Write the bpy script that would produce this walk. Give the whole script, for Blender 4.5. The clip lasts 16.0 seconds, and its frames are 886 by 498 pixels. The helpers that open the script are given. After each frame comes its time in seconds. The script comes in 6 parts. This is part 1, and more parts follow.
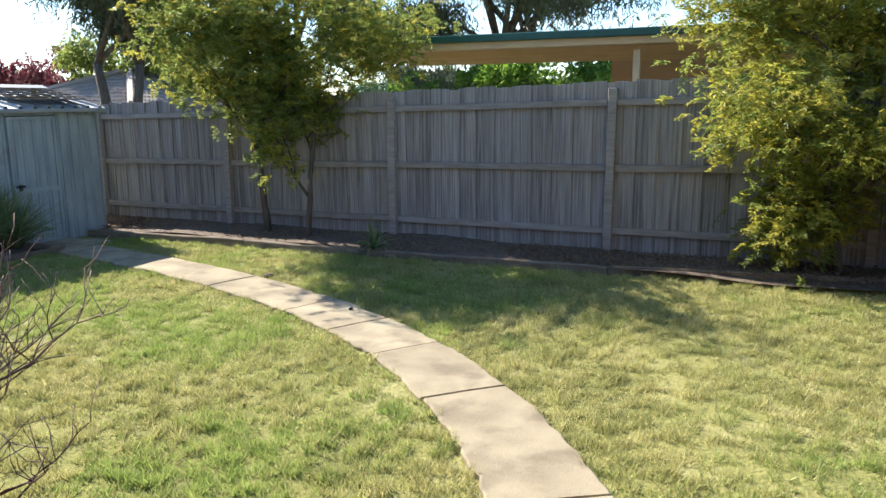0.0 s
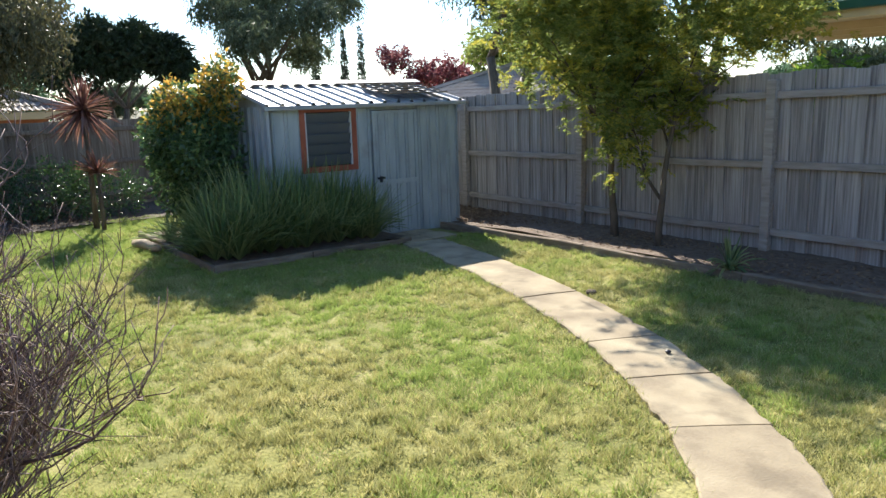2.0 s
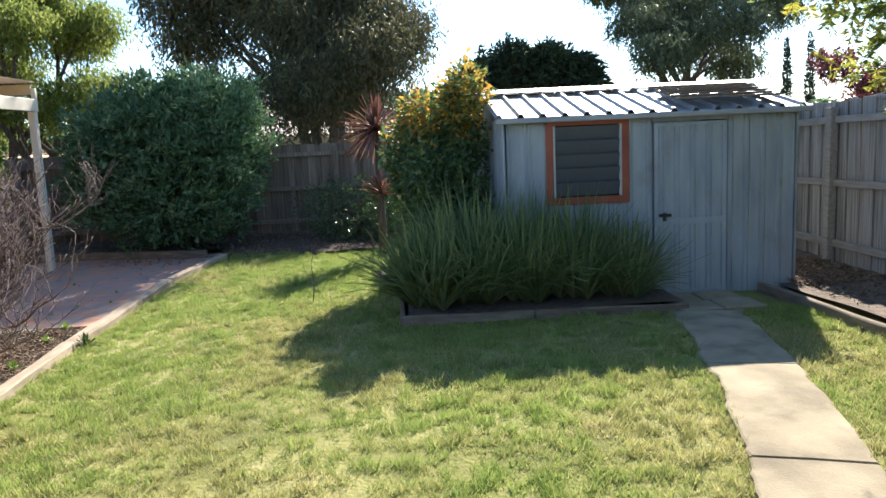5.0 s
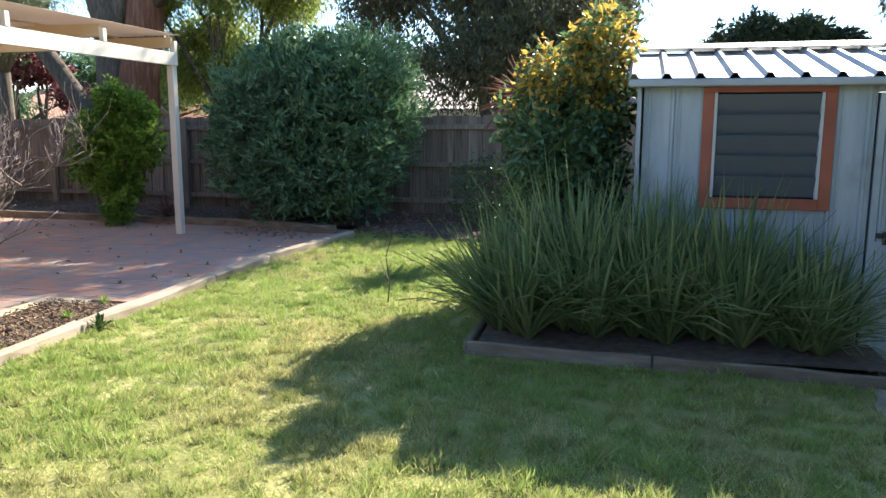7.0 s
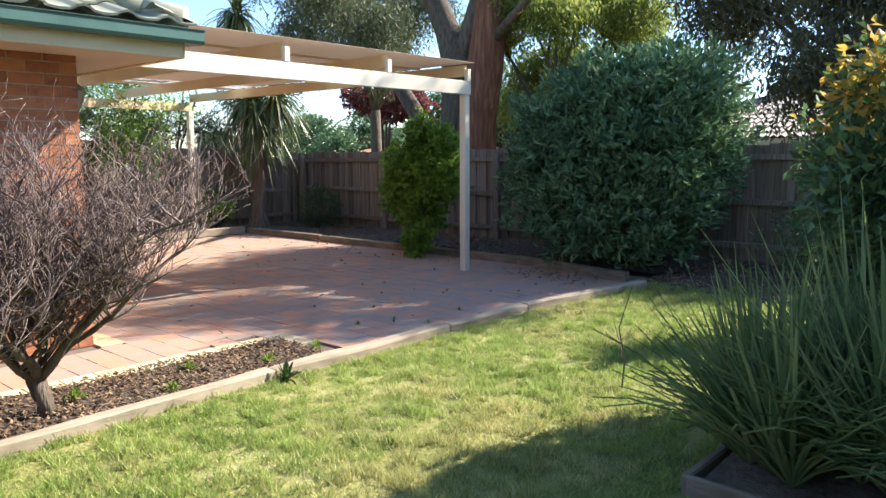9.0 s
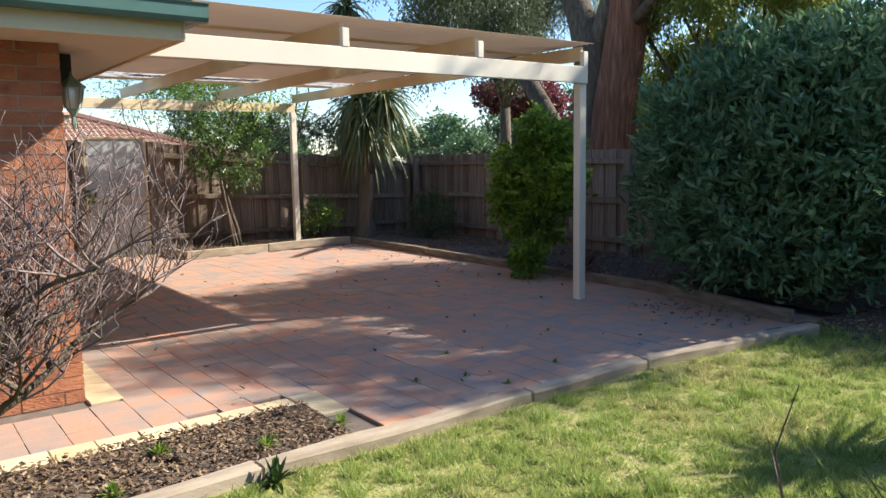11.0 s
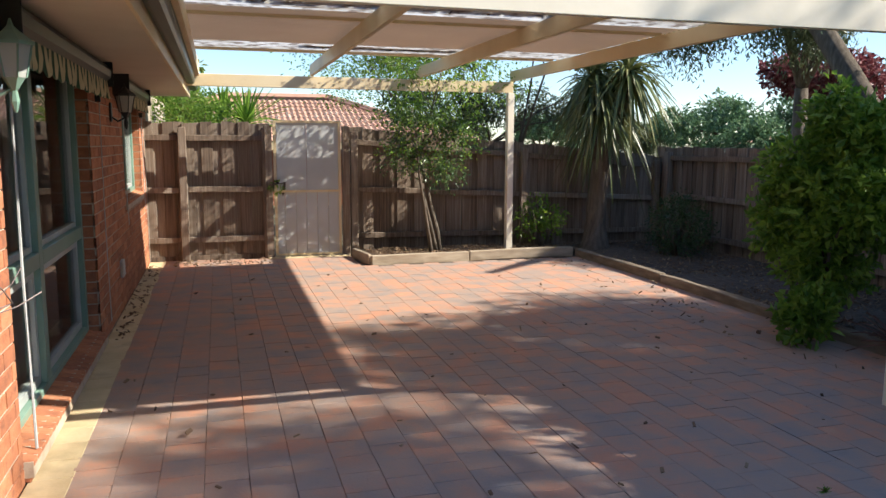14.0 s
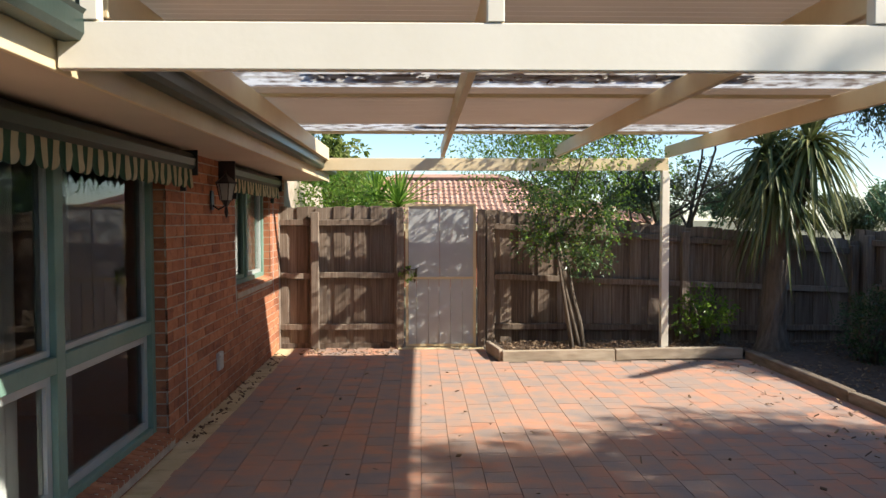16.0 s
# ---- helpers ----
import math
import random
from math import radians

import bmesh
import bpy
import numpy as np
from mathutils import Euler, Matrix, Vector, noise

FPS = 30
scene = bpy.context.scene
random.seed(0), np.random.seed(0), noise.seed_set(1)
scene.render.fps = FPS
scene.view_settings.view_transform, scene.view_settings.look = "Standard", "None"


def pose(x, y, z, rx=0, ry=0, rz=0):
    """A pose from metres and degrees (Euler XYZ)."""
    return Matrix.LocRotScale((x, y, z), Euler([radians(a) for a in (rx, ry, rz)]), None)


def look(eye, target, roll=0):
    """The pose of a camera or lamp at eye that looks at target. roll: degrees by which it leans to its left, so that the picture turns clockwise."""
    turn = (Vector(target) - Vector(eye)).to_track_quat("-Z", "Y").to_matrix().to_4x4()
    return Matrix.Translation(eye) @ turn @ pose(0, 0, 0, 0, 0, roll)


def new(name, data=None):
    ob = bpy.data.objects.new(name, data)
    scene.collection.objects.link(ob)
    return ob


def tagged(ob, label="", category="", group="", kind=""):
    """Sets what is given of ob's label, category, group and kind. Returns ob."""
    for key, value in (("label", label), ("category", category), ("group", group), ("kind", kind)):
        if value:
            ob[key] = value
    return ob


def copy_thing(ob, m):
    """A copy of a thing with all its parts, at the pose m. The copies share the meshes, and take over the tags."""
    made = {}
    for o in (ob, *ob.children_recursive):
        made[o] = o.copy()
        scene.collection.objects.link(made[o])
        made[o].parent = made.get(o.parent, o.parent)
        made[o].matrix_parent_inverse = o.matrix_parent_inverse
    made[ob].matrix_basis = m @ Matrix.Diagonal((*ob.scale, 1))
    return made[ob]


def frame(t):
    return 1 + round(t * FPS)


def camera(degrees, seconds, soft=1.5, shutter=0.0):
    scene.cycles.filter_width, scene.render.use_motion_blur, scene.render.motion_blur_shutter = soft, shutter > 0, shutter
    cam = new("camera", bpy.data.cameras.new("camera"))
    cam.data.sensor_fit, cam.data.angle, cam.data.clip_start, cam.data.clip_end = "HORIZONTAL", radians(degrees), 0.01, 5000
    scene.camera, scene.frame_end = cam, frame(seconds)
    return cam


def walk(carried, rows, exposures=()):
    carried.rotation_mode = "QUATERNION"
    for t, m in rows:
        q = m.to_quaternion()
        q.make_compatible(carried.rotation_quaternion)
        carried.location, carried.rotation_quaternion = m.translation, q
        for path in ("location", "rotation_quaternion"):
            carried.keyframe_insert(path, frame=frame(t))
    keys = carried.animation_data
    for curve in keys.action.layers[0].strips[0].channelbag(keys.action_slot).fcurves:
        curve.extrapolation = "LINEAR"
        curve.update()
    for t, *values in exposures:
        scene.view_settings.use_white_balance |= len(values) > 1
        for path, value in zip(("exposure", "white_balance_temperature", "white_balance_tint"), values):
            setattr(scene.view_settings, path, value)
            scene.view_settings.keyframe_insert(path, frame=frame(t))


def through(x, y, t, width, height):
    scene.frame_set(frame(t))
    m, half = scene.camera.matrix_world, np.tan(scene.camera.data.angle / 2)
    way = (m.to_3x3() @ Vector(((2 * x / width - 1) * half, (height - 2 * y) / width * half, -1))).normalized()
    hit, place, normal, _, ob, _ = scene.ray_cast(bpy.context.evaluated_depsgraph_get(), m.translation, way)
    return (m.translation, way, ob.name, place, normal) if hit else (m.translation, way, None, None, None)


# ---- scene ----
cam = camera(60.5, 16.0)
PATH = [
    (0, (1.83, 0.323, 1.79), (1.044, 2.123, 1.411), -0.4),
    (0.5, (1.747, 0.588, 1.775), (0.704, 2.244, 1.364), -0.2),
    (1, (1.697, 0.976, 1.751), (0.376, 2.422, 1.35), -1.6),
    (1.5, (1.691, 1.345, 1.811), (0.194, 2.613, 1.421), -1.6),
    (2, (1.634, 1.694, 1.787), (0.052, 2.854, 1.397), -1.8),
    (2.5, (1.479, 2.163, 1.801), (-0.173, 3.225, 1.42), -1.8),
    (3, (1.285, 2.72, 1.787), (-0.488, 3.568, 1.417), -1.6),
    (3.5, (1.107, 3.066, 1.737), (-0.722, 3.791, 1.375), -2.0),
    (4, (0.804, 3.569, 1.719), (-1.082, 4.133, 1.369), -2.0),
    (4.2, (0.664, 3.841, 1.707), (-1.258, 4.28, 1.369), -2.3),
    (6.3, (-0.943, 5.008, 1.471), (-2.915, 4.848, 1.182), -1.0),
    (6.5, (-1.185, 5.17, 1.464), (-3.149, 4.937, 1.166), -0.7),
    (7, (-1.689, 5.458, 1.462), (-3.602, 4.975, 1.136), 0.1),
    (7.5, (-2.059, 5.575, 1.452), (-3.924, 4.924, 1.137), 0.6),
    (8, (-2.497, 5.71, 1.471), (-4.248, 4.782, 1.198), 0.5),
    (8.5, (-2.87, 5.817, 1.481), (-4.457, 4.629, 1.215), 0.2),
    (9, (-3.287, 5.772, 1.458), (-4.764, 4.446, 1.212), -0.3),
    (9.5, (-3.699, 5.648, 1.457), (-5.071, 4.207, 1.261), -0.8),
    (10, (-4.109, 5.494, 1.483), (-5.353, 3.941, 1.28), -0.7),
    (10.2, (-4.197, 5.437, 1.468), (-5.431, 3.877, 1.26), -0.8),
    (12.3, (-5.821, 4.033, 1.563), (-6.937, 2.401, 1.256), -1.1),
    (12.5, (-5.894, 3.947, 1.565), (-6.999, 2.309, 1.255), -1.1),
    (13, (-6.286, 3.598, 1.575), (-7.24, 1.868, 1.261), -0.2),
    (13.5, (-6.413, 3.3, 1.586), (-7.237, 1.502, 1.294), 0.6),
    (14, (-6.687, 3.092, 1.583), (-7.246, 1.191, 1.305), 0.2),
    (14.5, (-6.917, 2.931, 1.572), (-7.209, 0.971, 1.298), 0.4),
    (15, (-7.151, 2.751, 1.582), (-7.209, 0.767, 1.334), 0.2),
    (15.5, (-7.361, 2.483, 1.666), (-7.322, 0.489, 1.527), -0.0),
    (16, (-7.595, 2.333, 1.671), (-7.654, 0.336, 1.593), -0.1),
]
walk(cam, [(t, look(eye, target, roll)) for t, eye, target, roll in PATH],
     ((0, 1.4), (4.2, 1.35), (7, 1.8), (8.5, 1.7), (9.5, 1.45), (10.2, 1.3), (12.5, 1.15), (14, 1.1), (16, 1.05)))

# world, sun, exposure
SUN = Vector((-1.28, 0.52, 1.0)).normalized()
world = bpy.data.worlds.new("world")
scene.world = world
world.use_nodes = True
wn = world.node_tree
sky = wn.nodes.new("ShaderNodeTexSky")
sky.sky_type = "NISHITA"
sky.sun_disc = False
sky.sun_elevation = math.asin(SUN.z)
sky.sun_rotation = math.atan2(SUN.x, SUN.y)
sky.air_density, sky.dust_density, sky.ozone_density = 1.0, 0.1, 5.0
bg = wn.nodes["Background"]
bg.inputs["Strength"].default_value = 0.11
wn.links.new(sky.outputs[0], bg.inputs["Color"])
sun_data = bpy.data.lights.new("sun", "SUN")
sun_data.energy, sun_data.angle, sun_data.color = 5.0, radians(0.6), (1.0, 0.93, 0.82)
sun = new("sun", sun_data)
sun.matrix_world = look(SUN * 60, (0, 0, 0))
scene.view_settings.exposure = 1.05


# ---- materials ----
def mat(name, stops, spread=0.5, scale=6.0, stretch=(1, 1, 1), rough=0.8, metal=0.0, bump=0.3, fine=60.0,
        through=0.0, stain=None, space="Object", bump_d=0.004, gloss=0.4):
    """stops: colours from dark to light; spread: how much of the variation is piece by piece."""
    m = bpy.data.materials.new(name)
    m.use_nodes = True
    nt = m.node_tree
    n, l = nt.nodes, nt.links
    b = n["Principled BSDF"]
    b.inputs["Roughness"].default_value = rough
    b.inputs["Metallic"].default_value = metal
    b.inputs["Specular IOR Level"].default_value = gloss
    info, geo = n.new("ShaderNodeObjectInfo"), n.new("ShaderNodeNewGeometry")
    add = n.new("ShaderNodeMath")
    add.operation = "ADD"
    l.new(info.outputs["Random"], add.inputs[0]), l.new(geo.outputs["Random Per Island"], add.inputs[1])
    fr = n.new("ShaderNodeMath")
    fr.operation = "FRACT"
    l.new(add.outputs[0], fr.inputs[0])
    tc, mp = n.new("ShaderNodeTexCoord"), n.new("ShaderNodeMapping")
    mp.inputs["Scale"].default_value = stretch
    l.new(tc.outputs["Object"], mp.inputs["Vector"])
    if space == "World":
        l.new(geo.outputs["Position"], mp.inputs["Vector"])
    else:
        sh = n.new("ShaderNodeVectorMath")
        sh.operation = "ADD"
        sc = n.new("ShaderNodeMath")
        sc.operation = "MULTIPLY"
        sc.inputs[1].default_value = 37.0
        l.new(fr.outputs[0], sc.inputs[0])
        l.new(tc.outputs["Object"], sh.inputs[0]), l.new(sc.outputs[0], sh.inputs[1])
        l.new(sh.outputs[0], mp.inputs["Vector"])
    no = n.new("ShaderNodeTexNoise")
    no.inputs["Scale"].default_value, no.inputs["Detail"].default_value = scale, 5
    l.new(mp.outputs[0], no.inputs["Vector"])
    fi = n.new("ShaderNodeTexNoise")
    fi.inputs["Scale"].default_value, fi.inputs["Detail"].default_value = fine, 3
    l.new(mp.outputs[0], fi.inputs["Vector"])
    st = n.new("ShaderNodeMapRange")
    st.inputs["From Min"].default_value, st.inputs["From Max"].default_value = 0.25, 0.75
    l.new(no.outputs["Fac"], st.inputs["Value"])
    mx = n.new("ShaderNodeMix")
    mx.inputs["Factor"].default_value = spread
    l.new(st.outputs[0], mx.inputs["A"]), l.new(fr.outputs[0], mx.inputs["B"])
    m2 = n.new("ShaderNodeMix")
    m2.inputs["Factor"].default_value = 0.22
    l.new(mx.outputs["Result"], m2.inputs["A"]), l.new(fi.outputs["Fac"], m2.inputs["B"])
    ra = n.new("ShaderNodeValToRGB")
    el = ra.color_ramp.elements
    while len(el) < len(stops):
        el.new(0.5)
    for i, c in enumerate(stops):
        el[i].position = 0.08 + 0.84 * i / (len(stops) - 1)
        el[i].color = (*c, 1)
    l.new(m2.outputs["Result"], ra.inputs["Fac"])
    col = ra.outputs["Color"]
    if stain:
        sn = n.new("ShaderNodeTexNoise")
        sn.inputs["Scale"].default_value, sn.inputs["Detail"].default_value = stain[1], 6
        l.new(geo.outputs["Position"], sn.inputs["Vector"])
        sr = n.new("ShaderNodeMapRange")
        sr.inputs["From Min"].default_value, sr.inputs["From Max"].default_value = stain[2], stain[2] + 0.14
        l.new(sn.outputs["Fac"], sr.inputs["Value"])
        ml = n.new("ShaderNodeMath")
        ml.operation = "MULTIPLY"
        ml.inputs[1].default_value = stain[3]
        l.new(sr.outputs[0], ml.inputs[0])
        sm = n.new("ShaderNodeMix")
        sm.data_type = "RGBA"
        l.new(ml.outputs[0], sm.inputs["Factor"]), l.new(col, sm.inputs["A"])
        sm.inputs["B"].default_value = (*stain[0], 1)
        col = sm.outputs["Result"]
    l.new(col, b.inputs["Base Color"])
    if bump:
        bp = n.new("ShaderNodeBump")
        bp.inputs["Strength"].default_value, bp.inputs["Distance"].default_value = bump, bump_d
        l.new(fi.outputs["Fac"], bp.inputs["Height"])
        l.new(bp.outputs[0], b.inputs["Normal"])
    if through:
        tr = n.new("ShaderNodeBsdfTranslucent")
        l.new(col, tr.inputs["Color"])
        ms = n.new("ShaderNodeMixShader")
        ms.inputs[0].default_value = through
        l.new(b.outputs[0], ms.inputs[1]), l.new(tr.outputs[0], ms.inputs[2])
        l.new(ms.outputs[0], n["Material Output"].inputs["Surface"])
    return m


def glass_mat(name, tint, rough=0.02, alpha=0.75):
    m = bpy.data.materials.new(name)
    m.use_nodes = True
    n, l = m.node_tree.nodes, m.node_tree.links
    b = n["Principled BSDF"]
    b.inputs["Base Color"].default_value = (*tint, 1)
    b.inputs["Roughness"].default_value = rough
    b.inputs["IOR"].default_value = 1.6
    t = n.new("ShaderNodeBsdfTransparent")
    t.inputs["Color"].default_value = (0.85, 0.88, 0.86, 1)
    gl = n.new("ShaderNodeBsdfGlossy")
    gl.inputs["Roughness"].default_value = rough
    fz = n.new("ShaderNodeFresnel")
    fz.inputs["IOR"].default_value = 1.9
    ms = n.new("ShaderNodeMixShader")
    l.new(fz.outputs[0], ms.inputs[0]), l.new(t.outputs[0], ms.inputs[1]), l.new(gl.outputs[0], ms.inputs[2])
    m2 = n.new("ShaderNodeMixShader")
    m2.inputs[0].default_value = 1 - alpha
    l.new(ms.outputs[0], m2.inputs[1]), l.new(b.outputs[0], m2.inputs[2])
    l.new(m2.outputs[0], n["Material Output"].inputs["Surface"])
    return m


M_WOOD = mat("weathered_paling", [(0.06, 0.053, 0.048), (0.31, 0.285, 0.26), (0.53, 0.495, 0.455)], 0.25, 5, (9, 9, 0.5), 0.9, bump=0.5, fine=40)
M_WOOD_BR = mat("brown_paling", [(0.06, 0.04, 0.028), (0.20, 0.15, 0.11), (0.36, 0.30, 0.24)], 0.4, 5, (9, 9, 0.5), 0.9, bump=0.5, fine=40)
M_RAIL = mat("fence_rail", [(0.19, 0.165, 0.14), (0.33, 0.295, 0.26), (0.44, 0.40, 0.36)], 0.3, 5, (0.8, 6, 6), 0.9, bump=0.5, fine=40)
M_SLEEPER = mat("sleeper_wood", [(0.09, 0.065, 0.045), (0.20, 0.155, 0.11), (0.33, 0.27, 0.20)], 0.3, 4, (1, 5, 5), 0.95, bump=0.6, fine=40)
M_SLEEPER_L = mat("pale_sleeper_wood", [(0.20, 0.155, 0.11), (0.36, 0.29, 0.21), (0.48, 0.40, 0.30)], 0.3, 4, (1, 5, 5), 0.95, bump=0.6, fine=40)
M_LAWN = mat("lawn_soil", [(0.11, 0.12, 0.035), (0.22, 0.215, 0.06), (0.38, 0.34, 0.15)], 0.0, 1.6, rough=1.0, bump=0.8, fine=35, space="World", bump_d=0.02)
M_GROUND = mat("ground_soil", [(0.09, 0.075, 0.045), (0.14, 0.13, 0.07), (0.18, 0.16, 0.10)], 0.0, 0.3, rough=1.0, bump=0.5, fine=12, space="World")
M_GRASS = mat("grass_blade", [(0.14, 0.155, 0.06), (0.34, 0.34, 0.125), (0.57, 0.53, 0.24), (0.80, 0.69, 0.43)], 0.5, 2.6, rough=0.7, bump=0, fine=9, through=0.38, space="World", gloss=0.25)
M_GRASS_G = mat("green_grass_blade", [(0.13, 0.20, 0.05), (0.31, 0.40, 0.105), (0.52, 0.57, 0.20)], 0.5, 3.5, rough=0.6, bump=0, fine=9, through=0.42, space="World", gloss=0.3)
M_MULCH = mat("bark_mulch", [(0.045, 0.032, 0.023), (0.12, 0.088, 0.065), (0.25, 0.19, 0.145)], 0.5, 14, rough=0.95, bump=0.9, fine=50, space="World", bump_d=0.02)
M_CONC = mat("path_concrete", [(0.19, 0.15, 0.10), (0.32, 0.265, 0.175), (0.43, 0.37, 0.25)], 0.15, 3.0, rough=0.95, bump=0.8, fine=70, space="World", stain=((0.15, 0.12, 0.08), 3.3, 0.53, 0.6))
M_BRICK = mat("red_brick", [(0.20, 0.075, 0.045), (0.40, 0.155, 0.075), (0.56, 0.25, 0.13)], 0.55, 9, (1, 1, 2), 0.9, bump=0.9, fine=45, bump_d=0.006, stain=((0.13, 0.06, 0.045), 14, 0.57, 0.6))
M_MORTAR = mat("brick_mortar", [(0.33, 0.26, 0.19), (0.45, 0.37, 0.28), (0.54, 0.46, 0.36)], 0.0, 8, rough=0.95, bump=0.7, fine=80, space="World")
M_PAVER = mat("clay_paver", [(0.24, 0.21, 0.20), (0.31, 0.25, 0.22), (0.40, 0.265, 0.20), (0.53, 0.26, 0.165), (0.54, 0.32, 0.205)], 0.34, 4.5, rough=0.8, bump=0.6, fine=60, space="World", stain=((0.35, 0.27, 0.22), 1.6, 0.5, 0.45))
M_CREAMP = mat("cream_paver", [(0.48, 0.37, 0.20), (0.62, 0.50, 0.30), (0.70, 0.59, 0.39)], 0.4, 5, rough=0.85, bump=0.5, fine=60, stain=((0.30, 0.24, 0.15), 3.0, 0.56, 0.5))
M_JOINT = mat("sandy_joint", [(0.10, 0.08, 0.065), (0.22, 0.17, 0.135)], 0.0, 9, rough=1.0, bump=0.6, space="World")
M_CREAM = mat("cream_paint", [(0.58, 0.45, 0.26), (0.67, 0.54, 0.33), (0.72, 0.60, 0.39)], 0.1, 2.0, rough=0.45, bump=0.15, fine=30, space="World")
M_WHITE = mat("white_beam_paint", [(0.70, 0.63, 0.50), (0.80, 0.73, 0.60)], 0.1, 2.0, rough=0.45, bump=0.12, fine=30, space="World")
M_SOFFIT = mat("soffit_board", [(0.52, 0.44, 0.34), (0.62, 0.54, 0.43)], 0.0, 1.5, rough=0.7, bump=0.1, space="World")
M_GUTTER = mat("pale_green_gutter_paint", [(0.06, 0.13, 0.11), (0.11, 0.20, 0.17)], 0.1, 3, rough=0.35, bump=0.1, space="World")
M_GREEN = mat("green_gutter_paint", [(0.012, 0.075, 0.06), (0.03, 0.125, 0.10)], 0.1, 3, rough=0.35, bump=0.1, space="World")
M_GFRAME = mat("pale_green_frame_paint", [(0.13, 0.23, 0.18), (0.20, 0.31, 0.245)], 0.1, 4, rough=0.4, bump=0.1, space="World")
M_SILVER = mat("grey_window_sash", [(0.36, 0.40, 0.38), (0.48, 0.52, 0.50)], 0.1, 4, rough=0.4, metal=0.2, bump=0.1, space="World")
M_SHED = mat("galvanised_shed_wall", [(0.23, 0.265, 0.28), (0.33, 0.375, 0.39), (0.43, 0.48, 0.49)], 0.2, 2.5, (3, 3, 0.6), 0.6, 0.0, bump=0.2, fine=30, space="World", stain=((0.16, 0.13, 0.11), 2.2, 0.60, 0.4))
M_SHEDROOF = mat("galvanised_roof_sheet", [(0.30, 0.31, 0.31), (0.45, 0.46, 0.46)], 0.1, 2.0, rough=0.5, metal=0.3, bump=0.2, space="World", stain=((0.2, 0.17, 0.15), 2.2, 0.6, 0.4))
M_REDFR = mat("red_brown_frame_paint", [(0.24, 0.065, 0.035), (0.36, 0.105, 0.055)], 0.2, 6, rough=0.6, bump=0.2, space="World")
M_GATE = mat("white_steel_gate", [(0.40, 0.41, 0.40), (0.52, 0.53, 0.52)], 0.1, 2, rough=0.5, bump=0.1, space="World")
M_DARK = mat("dark_metal", [(0.015, 0.016, 0.018), (0.035, 0.037, 0.04)], 0.1, 6, rough=0.4, bump=0.1)
M_AWN = mat("dark_green_awning_and_shaded_gutter", [(0.02, 0.035, 0.03), (0.035, 0.055, 0.045)], 0.1, 6, rough=0.35, bump=0.1, space="World")
M_CLOTH_G = mat("green_awning_cloth", [(0.02, 0.06, 0.035), (0.04, 0.09, 0.05)], 0.2, 10, rough=0.9, bump=0.2)
M_CLOTH_C = mat("cream_awning_cloth", [(0.42, 0.36, 0.22), (0.55, 0.48, 0.31)], 0.2, 10, rough=0.9, bump=0.2)
M_CURTAIN = mat("net_curtain", [(0.68, 0.67, 0.67), (0.84, 0.83, 0.83)], 0.2, 6, (6, 6, 0.3), 0.9, bump=0.1)
M_ROOM = mat("painted_room", [(0.52, 0.50, 0.48), (0.62, 0.60, 0.57)], 0.1, 1, rough=0.9, bump=0.0)
M_PANELR = mat("cream_corrugated_sheet", [(0.50, 0.38, 0.28), (0.60, 0.47, 0.35)], 0.1, 1.2, rough=0.6, bump=0.1, space="World", through=0.12)
M_CLEAR = mat("dirty_clear_sheet", [(0.34, 0.29, 0.22), (0.62, 0.62, 0.60), (0.80, 0.83, 0.86)], 0.0, 2.5, (0.6, 4, 1), rough=0.25, bump=0.1, space="World", through=0.6, stain=((0.14, 0.10, 0.075), 7, 0.47, 0.85))
# The grey-blue tint paints the sky's reflection into the louvre panes.
M_LOUVRE = glass_mat("sky_grey_louvre_glass", (0.13, 0.15, 0.17), 0.3, 0.3)
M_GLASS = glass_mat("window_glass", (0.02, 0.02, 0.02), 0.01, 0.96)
M_LAMPGLASS = glass_mat("frosted_lamp_glass", (0.6, 0.62, 0.58), 0.3, 0.4)
M_TILE_G = mat("grey_green_roof_tile", [(0.16, 0.17, 0.12), (0.27, 0.28, 0.22), (0.36, 0.36, 0.29)], 0.4, 5, rough=0.85, bump=0.6, fine=30)
M_TILE_R = mat("terracotta_roof_tile", [(0.34, 0.18, 0.12), (0.45, 0.26, 0.18), (0.54, 0.34, 0.25)], 0.5, 3, rough=0.85, bump=0.4, fine=20)
M_TILE_W = mat("pale_roof_tile", [(0.30, 0.26, 0.23), (0.42, 0.37, 0.33)], 0.5, 3, rough=0.8, bump=0.4, fine=20)
M_BARK = mat("grey_brown_bark", [(0.05, 0.038, 0.028), (0.12, 0.095, 0.07), (0.20, 0.165, 0.13)], 0.2, 6, (3, 3, 0.6), 0.95, bump=1.0, fine=25, bump_d=0.02)
M_BARK_R = mat("red_brown_stringy_bark", [(0.07, 0.028, 0.018), (0.19, 0.085, 0.05), (0.33, 0.17, 0.11)], 0.1, 3, (5, 5, 0.5), 0.95, bump=1.0, fine=9, bump_d=0.05)
M_TWIG = mat("bare_twig", [(0.06, 0.04, 0.035), (0.17, 0.12, 0.11), (0.36, 0.29, 0.26)], 0.6, 6, rough=0.85, bump=0)


def leafmat(name, stops, th=0.4, rough=0.5, gloss=0.4):
    return mat(name, stops, 0.75, 1.5, rough=rough, bump=0, fine=5, through=th, space="World", gloss=gloss)


